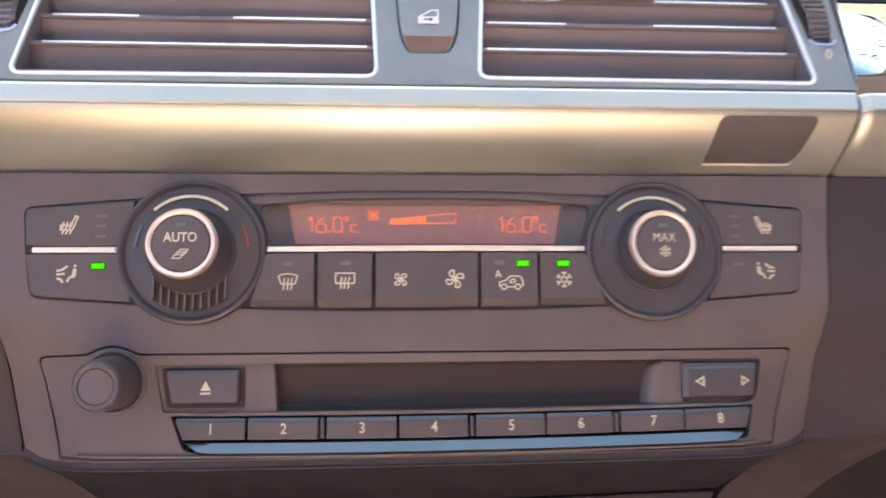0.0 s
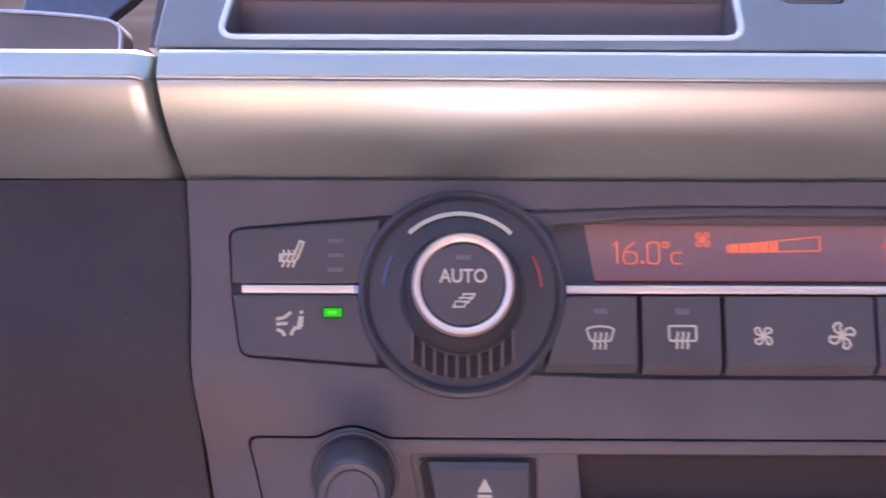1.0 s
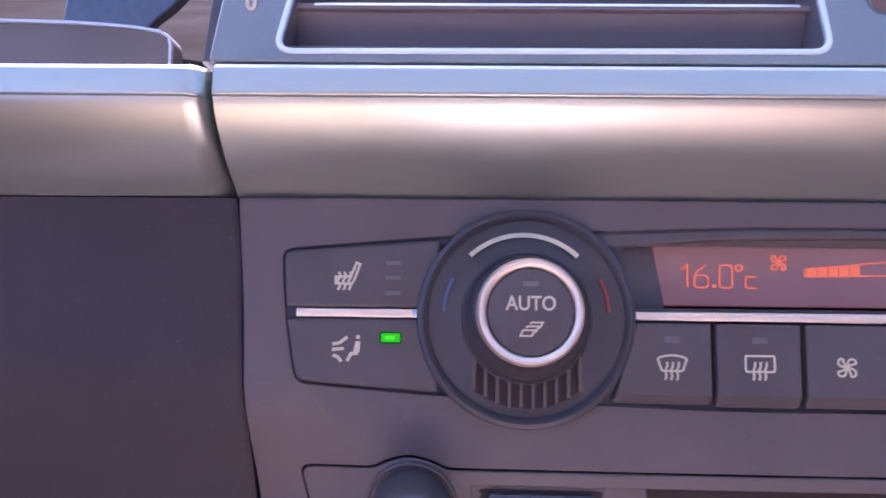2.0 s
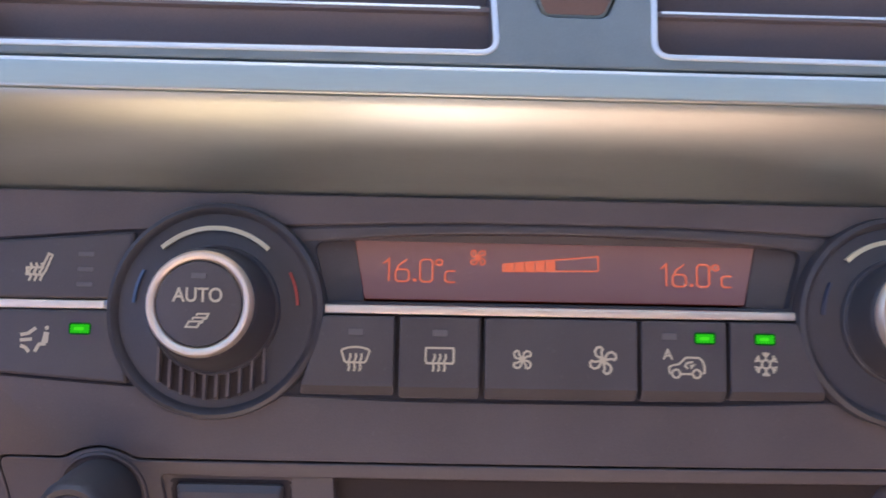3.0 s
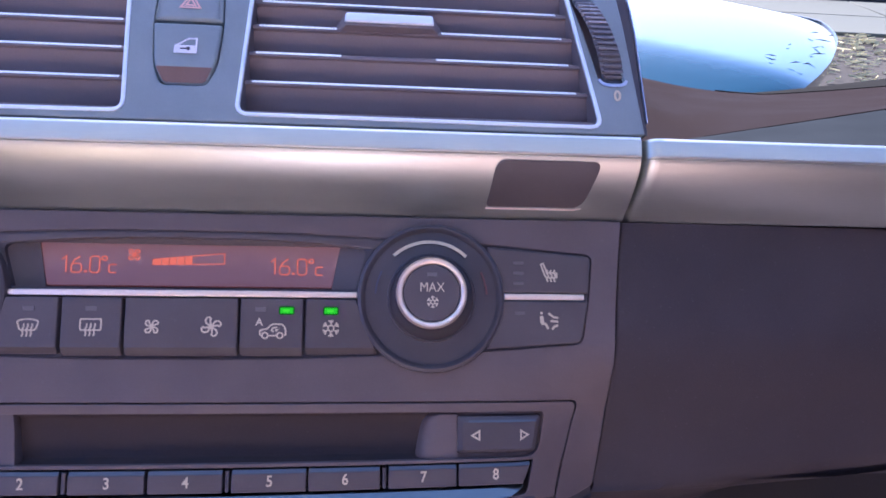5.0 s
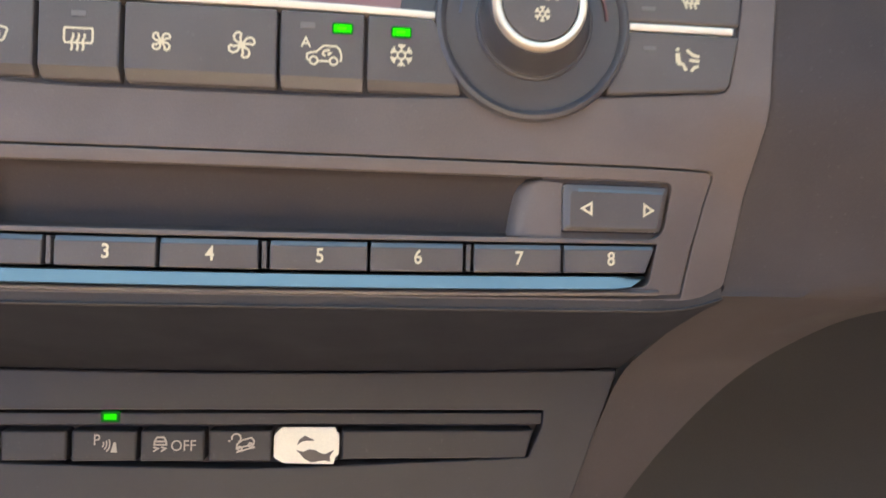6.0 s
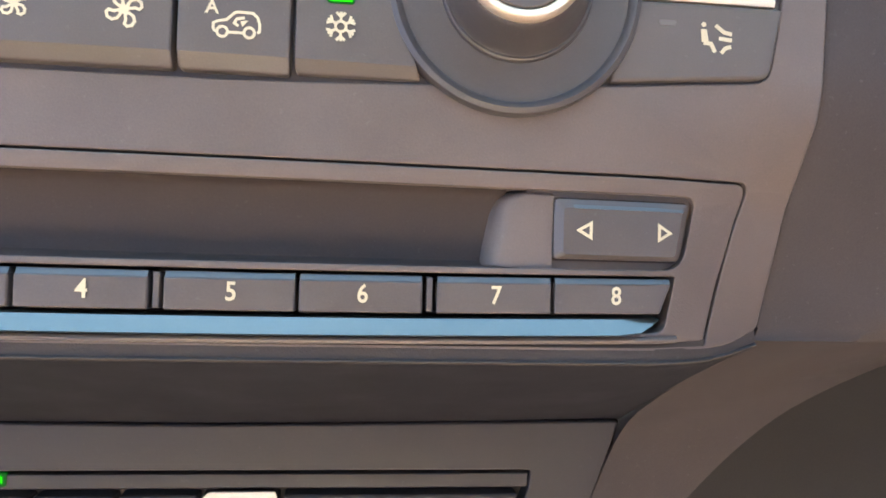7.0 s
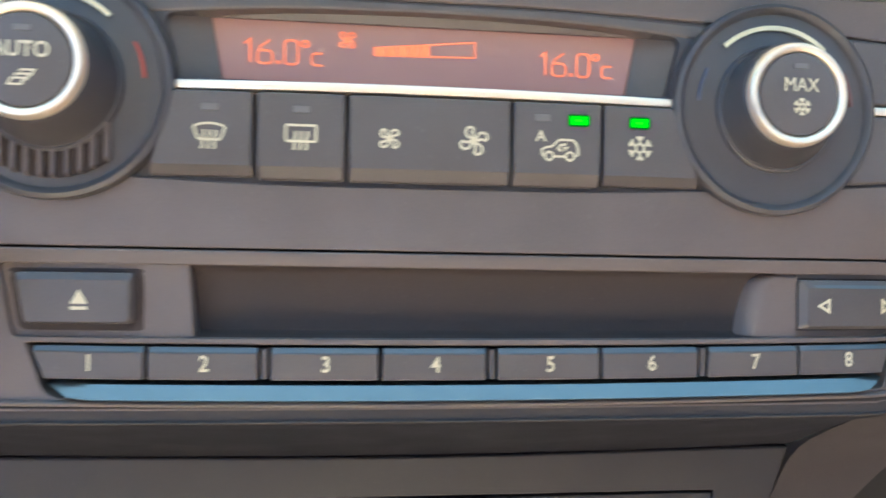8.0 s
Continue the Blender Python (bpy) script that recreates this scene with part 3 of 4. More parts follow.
WAVES = [[(dx - 0.12, -1.1), (dx - 0.02, -0.8), (dx - 0.1, -0.3), (dx + 0.06, 0.1), (dx + 0.04, 0.42)] for dx in (-0.48, 0.0, 0.48)]


def fan_lines(turn=0):
    out = []
    for k in range(4):
        a = k * 90 + turn
        blade = [(0.16, 0.2), (0.0, 0.42), (0.02, 0.74), (0.24, 1.0), (0.58, 1.02), (0.8, 0.8), (0.76, 0.56), (0.5, 0.5), (0.3, 0.3)]
        c, s = math.cos(radians(a)), math.sin(radians(a))
        out.append(["o", *[(x * c - z * s, x * s + z * c) for x, z in blade]])
    out.append(["f", *[(0.33 * math.cos(q), 0.33 * math.sin(q)) for q in (0, 0.785, 1.57, 2.36, 3.14, 3.93, 4.71, 5.5)]])
    return out


def flake_lines():
    out = []
    for k in range(6):
        c, s = math.cos(radians(60 * k + 90)), math.sin(radians(60 * k + 90))
        out.append([(0.36 * c, 0.36 * s), (1.02 * c, 1.02 * s)])
        out.append([(x * c - z * s, x * s + z * c) for x, z in ((0.96, -0.3), (0.66, 0), (0.96, 0.3))])
    out.append(["o", *[(0.36 * math.cos(radians(30 * k)), 0.36 * math.sin(radians(30 * k))) for k in range(12)]])
    return out


CAR = [[(-1.22, -0.36), (-1.22, 0.0), (-0.98, 0.12), (-0.55, 0.2), (-0.12, 0.6), (0.05, 0.66), (0.85, 0.64), (1.1, 0.42), (1.22, 0.05), (1.22, -0.36), (1.1, -0.42)],
       [(0.36, -0.46), (-0.42, -0.46)], [(-1.22, -0.36), (-1.05, -0.44)],
       ["o", *arc(-0.74, -0.44, 0.28, 0, 330, 11)], ["o", *arc(0.68, -0.44, 0.28, 0, 330, 11)],
       [(0.42, 0.36), (0.0, 0.28), (-0.12, 0.05), (0.1, -0.1)], ["f", (0.3, -0.12), (0.62, 0.22), (0.2, 0.16)]]
STACK = [["o", (-2.1, -1.3), (0.0, -1.3), (0.55, -0.25), (-1.55, -0.25)]]
for k in (1, 2):
    STACK.append([(x + 0.75 * k, z + 0.72 * k) for x, z in ((-1.75, -0.62), (-1.5, -0.25), (0.55, -0.25), (0.05, -1.2), (-0.35, -1.2))])


def temperature_knob(panel, cx, word, small, label, dx=0.0, low=0.0):
    """low: by how much, in mm, the push cap stands lower than the tallest."""
    c2 = cx + dx
    knob = part("rotary_knob", lathe(cx, -0.6, [(21.5, 2.0), (21.5, -0.6), (21.2, -1.5), (20.4, -1.9), (19.7, -1.5), (19.2, -0.7), (18.4, -0.6), (15, -0.9), (12.9, -1.3),
                                              (12.75, -2.1), (12.45, -2.35), (12.1, -2.2), (11.8, -2.6), (11.2, -5.0), (10.6, -8.6), (10.3, -9.6), (9.9, -9.9)], 96), KNOB, panel, label)
    # the collar leans so that its end meets the ring
    for v in knob.data.vertices:
        f = min(1, max(0, (-v.co.y / MM - 2.2) / 7))
        v.co.y += low * f * MM
        v.co.x += (c2 - cx) * f * MM
        v.co.z += 1.1 * f * MM
    part("ring", lathe(c2, 0.5, [(r, y + low) for r, y in ((10.0, -8.4), (10.0, -9.9), (9.8, -10.7), (9.4, -11.2), (8.95, -11.3), (8.4, -11.05), (8.05, -10.6), (8.0, -9.5))], 80), CHROME, knob, "bright satin chrome ring")
    part("push_cap", lathe(c2, 0.5, [(r, y + low) for r, y in ((8.1, -9.4), (8.0, -10.5), (7.7, -10.9), (4, -11.2), (0, -11.3))], 64), BUTTON, knob)
    letters("wording", word, c2, 2.0, -11.45 + low, 2.6, PRINT, knob, 0.88, 0.06 if small == "stack" else 0.0)
    if small == "stack":
        part("icon", icon(STACK, c2 + 0.1, -2.5, 0.98, -11.4 + low, 0.34), PRINT, knob)
    else:
        part("icon", icon(flake_lines(), c2 + 0.2, -2.0, 1.6, -11.4 + low, 0.33), PRINT, knob)
    part("cap_lamp", plate(box_poly(c2 - 1.4, 5.2, c2 + 1.4, 6.2, 0.2), -11.35 + low, -11 + low, 0.05), FAINT, knob)
    part("arc_mark", ribbon(bmesh.new(), arc(cx - 0.5, 0.2, 15.5, 133, 47, 24), 0.9, -1.5, thick=0.9), ARC, knob, "cream arc mark")
    part("red_mark", ribbon(bmesh.new(), arc(cx, -0.3, 16.2, 27, 3, 10), 0.5, -1.4, thick=0.9), RED if small == "stack" else DULLRED, knob, "red warm mark" if small == "stack" else "faded red mark")
    part("blue_mark", ribbon(bmesh.new(), arc(cx, -0.3, 16.2, 153, 177, 10), 0.5, -1.4, thick=0.9), BLUE if small == "stack" else DULLBLUE, knob, "blue cold mark" if small == "stack" else "faded blue mark")
    if small != "stack":
        return
    # slotted air grille in the lower skirt
    wide = [(cx + 17.4 * math.sin(radians(a)), -0.6 - 17.4 * math.cos(radians(a))) for a in range(-36, 37, 4)]
    tight = [(cx + 12.8 * math.sin(radians(a)), -0.6 - 12.8 * math.cos(radians(a))) for a in range(48, -49, -4)]
    part("grille_back", plate(wide + tight, -1.45, -0.2, 0), HOLLOW, knob)
    for k in range(10):
        x = cx - 10.2 + k * 2.27
        top = -0.6 - math.sqrt(max(0, 12.6 ** 2 - (x - cx) ** 2))
        low = -0.6 - math.sqrt(max(0, 17.6 ** 2 - (x - cx) ** 2))
        bm = sweep_x([(-2.6, top), (-2.5, low + 0.6), (-1.6, low), (-0.2, low), (-0.2, top)], x - 0.3, x + 0.3)
        part("grip_rib", bm, FASCIA, knob)


def climate_panel():
    panel = thing("climate_control_panel", "dark plastic car climate control panel with display and two knobs", "climate control")
    radio_hole = rounded([(-114.5, -30.6), (-98.9, -30.2), (-96.3, -28.8), (-91.6, -27.6), (-86.9, -28.8), (-84.3, -30.2), (114.9, -30.6), (107.9, -60.6), (-107.4, -60.6)],
                         [3, 2, 4, 6, 4, 2, 3, 1, 1])
    outer = rounded([(-127.2, 23.2), (127.2, 23.2), (125.3, 2), (124.7, -16), (124.2, -39.6), (121.5, -57.6), (114, -60.6), (108.6, -61.2), (-108.6, -61.2),
                     (-114, -60.6), (-120.6, -57.6), (-123.6, -39.6), (-124.7, -16), (-125.3, 2)], [1, 1, 8, 8, 8, 2, 2, 0, 0, 2, 2, 8, 8, 8])
    window = rounded([(-47.4, 1.6), (47.4, 1.6), (50.5, 13.6), (30, 15.6), (0, 16.2), (-30, 15.6), (-50.5, 13.6)], [0.6, 0.6, 2.5, 12, 12, 12, 2.5])
    # one face with the whole control field let in, and a shallow field behind
    field = rounded([(-117.8, 12.6), (-88, 15.2), (-52, 16.9), (-25, 18.0), (25, 18.0), (52, 16.9), (88, 15.2), (117.8, 12.6), (116.6, -2), (114.5, -13.8), (88, -15.8),
                     (55, -17.3), (30, -18.2), (-30, -18.2), (-55, -17.3), (-88, -15.8), (-114.5, -13.8), (-116.6, -2)], [2.5, 3, 3, 20, 20, 3, 3, 2.5, 10, 2.5, 3, 3, 20, 20, 3, 3, 2.5, 10])
    part("face", recede(plate(outer, 0.4, 12, 0.6, [field, radio_hole], hole_bev=0.35)), FASCIA, panel)
    part("field", plate(offset(field, -0.5), 1.2, 12, 0, [window]), DARK, panel)
    # brow over the display
    brow = rounded([(-55, 13.3), (-30, 15.4), (0, 16.0), (30, 15.4), (55, 13.3), (55.5, 16.3), (25, 17.8), (-25, 17.8), (-55.5, 16.3)], [0.4, 8, 12, 8, 0.4, 1, 10, 10, 1])
    part("brow", plate(brow, 0.9, 6, 0.6), BUTTON, panel)
    glass = rounded([(-40.2, 2.2), (40.2, 2.2), (42.8, 14.6), (-42.8, 14.6)], [0.5, 0.5, 0.5, 0.5])
    cheeks = [[(-52, 1.4), (-40.2, 1.8), (-42.6, 15), (-52, 14)], [(40.2, 1.8), (52, 1.4), (52, 14), (42.6, 15)]]
    for c in cheeks:
        bm = plate(c, 2.2, 9, 0.0)
        for v in bm.verts:
            if abs(v.co.x) < 0.045:
                v.co.y = max(v.co.y, 0.0052)
        part("display_cheek", bm, BUTTON, panel)
    head = plate([(-48, 14.4), (48, 14.4), (48, 17.2), (-48, 17.2)], 4.7, 9, 0)
    for v in head.verts:
        if v.co.z > 0.016 and v.co.y < 0.005:
            v.co.y = 0.0025
    part("display_head", head, BUTTON, panel)
    display = part("display", plate(glass, 5.6, 9, 0.2), LCD, panel, "dim amber backlit display")
    figures = {"1": [[(0.1, 0.78), (0.36, 1), (0.36, 0)]],
               "6": [[(0.6, 1), (0.22, 0.72), (0.08, 0.42), (0.08, 0.1), (0.2, 0), (0.56, 0), (0.68, 0.12), (0.68, 0.42), (0.56, 0.54), (0.12, 0.54)]],
               "0": [["o", (0.08, 0.12), (0.08, 0.88), (0.2, 1), (0.52, 1), (0.64, 0.88), (0.64, 0.12), (0.52, 0), (0.2, 0)]],
               ".": [["f", (0.05, 0), (0.2, 0), (0.2, 0.14), (0.05, 0.14)]],
               "o": [["o", (0.05, 0.8), (0.05, 0.95), (0.2, 1.02), (0.32, 0.95), (0.32, 0.8), (0.2, 0.74)]],
               "c": [[(0.55, 0.5), (0.2, 0.5), (0.1, 0.4), (0.1, 0.1), (0.2, 0), (0.55, 0)]]}
    for x0 in (-36.9, 21.9):
        bm = bmesh.new()
        x = x0
        for ch, step in (("1", 2.7), ("6", 3.8), (".", 1.35), ("0", 3.5), ("o", 1.7), ("c", 3.2)):
            for line in figures[ch]:
                how = line[0] if isinstance(line[0], str) else ""
                pts = [(x + 4.7 * a, 6.0 + 4.7 * b) for a, b in (line[1:] if how else line)]
                if how == "f":
                    plate(pts, 5.42, 5.55, 0, bm=bm)
                else:
                    ribbon(bm, pts, 0.34, 5.42, how == "o")
            x += step
        part("temperature_reading", bm, SEGMENT, display, "glowing amber 16.0 degree reading")
    part("fan_symbol", icon(fan_lines(-13), -16.5, 11.3, 1.6, 5.45, 0.3), SEGMENT, display)
    gauge = ribbon(bmesh.new(), [(-11.2, 8.5), (-11.2, 10.0), (9.0, 12.0), (9.0, 8.9)], 0.28, 5.45, True)
    part("gauge_outline", gauge, SEGMENT, display)
    for k in range(5):
        x = -10.9 + k * 2.2
        bm = plate([(x, 8.6), (x + 1.95, 8.64), (x + 1.95, 10.0 + 0.2 * (k + 0.7)), (x, 9.8 + 0.2 * k)], 5.42, 5.55, 0)
        part("gauge_bar", bm, SEGMENT, display)
    # long bright bar, bowed with the panel
    bow = lambda x: (-2.4 * (1 - (x / 48) ** 2), 0)
    def bar(x0, x1, bend, n):
        return sweep_x([(3, -0.9), (0.5, -0.95), (-0.2, -0.75), (-0.45, 0), (-0.2, 0.75), (0.5, 0.95), (3, 0.9)], x0, x1, n, bend)
    part("trim_bar", bar(-47.9, 47.9, bow, 16), CHROME, panel, "bright satin metal bar")
    # push keys under the display
    cuts = [(-51.5, -33.4), (-32.4, -16.5), (-15.5, 14.9), (15.7, 32.9), (33.7, 53.5)]
    for n, (x0, x1) in enumerate(cuts):
        la, lb = (-47.6, -52.2) if n == 0 else (x0, x0)
        ra, rb = (47.6, 54.0) if n == 4 else (x1, x1)
        foot = -17.0 if n in (0, 4) else -17.4
        out = rounded([(lb, foot), (rb, foot), (ra, -1.3), (la, -1.3)], [0.8, 0.8, 0.5, 0.5])
        bm = chamfered(plate(out, -2.6, 4, 0.4), -15.0, foot, 1.8)
        for k in range(1, 12):
            x = lb + (rb - lb) * k / 12
            bmesh.ops.bisect_plane(bm, geom=bm.verts[:] + bm.edges[:] + bm.faces[:], plane_co=(x * MM, 0, 0), plane_no=(1, 0, 0))
        for v in bm.verts:
            if v.co.y < 0.0035:
                v.co.y += 0.0012 * (v.co.x / 0.05) ** 2
        key = part("push_key", bm, BUTTON, panel, sharp=24)
        if n == 0:
            part("icon", icon(FRONT + WAVES, -41.0, -9.6, 2.3, -2.0, 0.42), PRINT, key)
            lamp(key, -41, -4.4, -1.95)
        if n == 1:
            part("icon", icon(REARW + WAVES, -24.4, -9.4, 2.3, -2.45, 0.42), PRINT, key)
            lamp(key, -24.4, -4.4, -2.4)
        if n == 2:
            part("icon", icon(fan_lines(-13), -8.1, -9.3, 1.8, -2.72, 0.4), PRINT, key)
            part("icon", icon(fan_lines(-34), 7.9, -9.2, 2.35, -2.72, 0.45), PRINT, key)
        if n == 3:
            part("icon", icon(CAR, 24.7, -10.3, 2.9, -2.42, 0.42), PRINT, key)
            letters("wording", "A", 20.9, -7.9, -2.45, 2.1, PRINT, key, heavy=0.05)
            lamp(key, 21.2, -4.3, -2.42)
            lamp(key, 28.4, -4.6, -2.35, True, 3.8, 1.8)
        if n == 4:
            part("icon", icon(flake_lines(), 40.8, -9.5, 2.35, -2.0, 0.42), PRINT, key)
            lamp(key, 40.7, -4.6, -1.95, True, 3.8, 1.8)
    # heated seat and air keys at either end
    for side in (-1, 1):
        for up in (1, 0):
            if up:
                pts = [(86, 1.1), (116.5, 1.1), (117.2, 12.15), (86, 14.7)]
            else:
                pts = [(86, -1.1), (116.4, -1.1), (114.2, -13.4), (86, -15.4)]
            pts = [(side * x, z) for x, z in pts]
            key = part("push_key", plate(rounded(pts, [0.4, 0.6, 2, 0.6]), -0.6, 5, 0.7), BUTTON, panel)
            if up:
                lines = [[(l[0] if isinstance(l[0], str) else None), *[(-side * a, b) for a, b in (l[1:] if isinstance(l[0], str) else l)]] for l in SEAT]
                lines = [l if l[0] else l[1:] for l in lines]
                part("icon", icon(lines, side * 104.4, 7.0, 2.4, -0.72, 0.46), PRINT, key)
                for z in (10.0, 7.0, 4.0):
                    lamp(key, side * 95.2, z, -0.62, False, 3.2, 0.9)
            else:
                lines = [[(l[0] if isinstance(l[0], str) else None), *[(-side * a, b) for a, b in (l[1:] if isinstance(l[0], str) else l)]] for l in AIR]
                lines = [l if l[0] else l[1:] for l in lines]
                part("icon", icon(lines, side * 104.2, -7.2, 2.6, -0.72, 0.66), PRINT, key)
                lamp(key, side * 95.6, -4.8, -0.6, side < 0, 3.8 if side < 0 else 3.0, 1.8 if side < 0 else 1.0)
        a, b = (91.2, 115.0) if side > 0 else (-114.4, -91.4)
        part("trim_bar", bar(a, b, None, 1), CHROME, panel, "bright satin metal bar")
        tip = a - 0.9 if side > 0 else b
        part("bar_end", sweep_x([(3, -0.85), (0.2, -0.85), (-0.1, 0), (0.2, 0.85), (3, 0.85)], tip, tip + 0.9), RIM, panel)
    temperature_knob(panel, -69.0, "AUTO", "stack", "black rotary temperature knob with a slotted grille", -0.2)
    temperature_knob(panel, 69.4, "MAX", "flake", "plain black rotary temperature knob", -0.5, 1.3)


def radio():
    r = thing("car_radio", "dark plastic car radio with a disc slot and eight station keys", "car radio")
    outer = rounded([(-114.1, -31.0), (-98.8, -30.6), (-96.1, -29.2), (-91.6, -28.0), (-87.1, -29.2), (-84.4, -30.6), (114.5, -31.0), (107.6, -60.5), (-107.1, -60.5)],
                    [3, 2, 4, 6, 4, 2, 3, 1, 1])
    band = rounded([(-76.9, -47.4), (101.9, -47.4), (104.2, -33.8), (-79.7, -33.5)], [1, 4.5, 2.5, 1.5])
    row = rounded([(-74.6, -48.6), (100.6, -48.6), (98.4, -58.6), (70, -59.6), (-66, -59.6), (-71, -58.4)], [0.6, 0.6, 2, 20, 3, 2])
    part("face", plate(outer, 0.5, 12, 0.35, [band, row], hole_bev=0.3), FASCIA, r)
    part("slot_back", plate([(-108, -61), (108, -61), (108, -32), (-108, -32)], 17, 19, 0), DARK, r)
    # shallow band with the deep wedge-shaped disc slot between two flat cheeks
    for x0, x1, y in ((-81, -50, 1.5), (73, 105.5, 2.3)):
        part("band_floor", plate([(x0, -48), (x1, -48), (x1, -33), (x0, -33)], y, 6, 0), FASCIA, r)
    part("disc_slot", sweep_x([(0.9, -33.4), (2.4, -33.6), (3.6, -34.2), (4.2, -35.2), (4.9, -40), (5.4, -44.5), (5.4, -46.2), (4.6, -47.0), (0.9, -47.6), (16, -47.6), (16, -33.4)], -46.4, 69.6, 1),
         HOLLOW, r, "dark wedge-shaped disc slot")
    part("slot_cheek", plate(rounded([(-53.5, -47.5), (-44.2, -47.5), (-45.2, -33.4), (-53.5, -33.4)], 0.3), 1.1, 14, 0.25), FASCIA, r)

    def frustum(base, top, y0, y1):
        """A key with wide sloping sides: base at y1, top at y0."""
        bm = bmesh.new()
        rings = [[bm.verts.new((x * MM, y * MM, z * MM)) for x, z in poly] for poly, y in ((top, y0), (offset(top, -0.25), y0 + 0.2), (base, y1), (base, y1 + 5))]
        bm.faces.new(rings[0])
        for p, q in zip(rings, rings[1:]):
            for i in range(len(p)):
                j = (i + 1) % len(p)
                bm.faces.new((p[i], p[j], q[j], q[i]))
        return bm

    # smooth ramp rising out of the slot at the passenger's end
    bm = bmesh.new()
    rings = []
    for f, y in ((0.0, 1.3), (0.3, 1.45), (0.5, 1.8), (0.68, 2.5), (0.84, 3.6), (1.0, 5.3)):
        poly = rounded([(70.0 - 4.5 * f, -47.3), (77.7, -47.3), (77.7, -34.8 + 1.1 * f), (73.2 - 6.0 * f, -34.8 + 1.1 * f)], [0.6, 0.2, 0.2, 7.0 if f > 0.4 else 4.2], 8)
        rings.append([bm.verts.new((x * MM, y * MM, z * MM)) for x, z in poly])
    bm.faces.new(rings[0])
    for p, q in zip(rings, rings[1:]):
        for i in range(len(p)):
            j = (i + 1) % len(p)
            bm.faces.new((p[i], p[j], q[j], q[i]))
    part("slot_cheek", bm, FASCIA, r, "smooth ramp at the end of the slot")
    # shade at the eject button's sides, put in as a dark plate
    well = rounded([(-76.0, -46.2), (-53.2, -46.2), (-53.2, -34.4), (-78.2, -34.4)], [1.6, 1.4, 1.4, 1.4])
    part("button_well", plate(well, 1.3, 4, 0.1), HOLLOW, r, "dark plate for the shade round the eject button")
    b = part("eject_button", frustum(rounded([(-74.3, -44.7), (-55.0, -44.7), (-55.0, -35.2), (-76.3, -35.2)], [1, 1, 1, 1]),
                                     rounded([(-73.9, -44.2), (-55.6, -44.2), (-55.6, -36.5), (-75.5, -36.5)], [0.8, 0.8, 0.8, 0.8]), -1.2, -0.1), BUTTON, r)
    mark = plate([(-65.9, -40.9), (-62.9, -40.9), (-64.4, -38.2)], -1.32, -1.1, 0)
    plate([(-65.9, -42.0), (-62.9, -42.0), (-62.9, -41.4), (-65.9, -41.4)], -1.32, -1.1, 0, bm=mark)
    part("icon", mark, PRINT, b)
    # the same painted shade round the rocker
    well = rounded([(77.3, -45.9), (101.6, -45.9), (103.4, -34.7), (77.3, -34.7)], 1.2)
    part("button_well", plate(well, 1.9, 4, 0.1), HOLLOW, r, "dark plate for the shade round the rocker")
    k = part("seek_rocker", frustum(rounded([(77.8, -45.5), (101.1, -45.5), (102.9, -35.1), (77.8, -35.1)], 0.9),
                                    rounded([(79.2, -44.6), (99.8, -44.6), (101.2, -36.6), (79.2, -36.6)], 0.8), -0.4, 0.6), BUTTON, r)
    part("top_edge", sweep_x([(-0.48, -36.7), (0.0, -36.0), (2.0, -36.0), (2.0, -36.7)], 81.0, 101.3), EDGE, k, "thin bluish strip for the sky's sheen on the upper edge")
    part("icon", icon([["o", (0.75, 0.85), (0.75, -0.85), (-0.75, 0)]], 83.0, -40.4, 1.45, -0.52, 0.5), PRINT, k)
    part("icon", icon([["o", (-0.75, 0.85), (-0.75, -0.85), (0.75, 0)]], 97.6, -40.4, 1.45, -0.52, 0.5), PRINT, k)
    # volume knob
    part("knob_well", lathe(-91.3, -38.4, [(9.6, 0.9), (9.3, -0.1), (8.8, -0.25), (8.4, 0.2), (8.3, 3)], 64), FASCIA, r)
    v = part("volume_knob", lathe(-91.3, -38.4, [(7.9, 3), (7.7, -4), (7.2, -12.5), (6.8, -14.6), (6.0, -15.6), (5.0, -15.5), (4.8, -15.2)], 64), BUTTON, r, "round black volume knob")
    cap = part("knob_cap", lathe(-91.3, -38.4, [(4.8, -15.1), (4.6, -15.4), (3, -15.6), (0, -15.7)], 48), FASCIA, v)
    # the shaft leans a little towards the middle
    for ob in (v, cap):
        for vv in ob.data.vertices:
            vv.co.x += 0.0017 * max(0, -vv.co.y / 0.0157)
    # station keys
    edges = [(-73.2, -53.2), (-52.4, -32.2), (-29.8, -9.4), (-8.6, 11.6), (14.0, 34.6), (35.2, 55.4), (57.8, 77.5), (78.1, 99.6)]
    for n, (x0, x1) in enumerate(edges):
        low0 = x0 + (2.2 if n == 0 else 0)
        low1 = x1 - (2.4 if n == 7 else 0)
        out = rounded([(low0, -55.4), (low1, -55.4), (x1, -50.1), (x0, -50.1)], [0.4, 0.4, 0.3, 0.3])
        bm = plate(out, 0.2, 8, 0.35)
        key = part("station_key", bm, BUTTON, r)
        # sky sheen along the key's top, put in as a strip
        top = sweep_x([(0.3, -50.35), (1.05, -49.2), (3.0, -49.2), (3.0, -50.35)], x0 + 0.15, x1 - 0.15)
        part("top_edge", top, EDGE, key)
        letters("numeral", str(n + 1), (x0 + x1) / 2 + 0.2, -52.4, 0.02, 3.0, PRINT, key, 0.88, 0.07)
        if n in (1, 3, 5):
            part("divider", plate(box_poly(x1 + 0.7, -55.2, x1 + 1.7, -49.4, 0.2), 0.5, 8, 0.2), BUTTON, r)
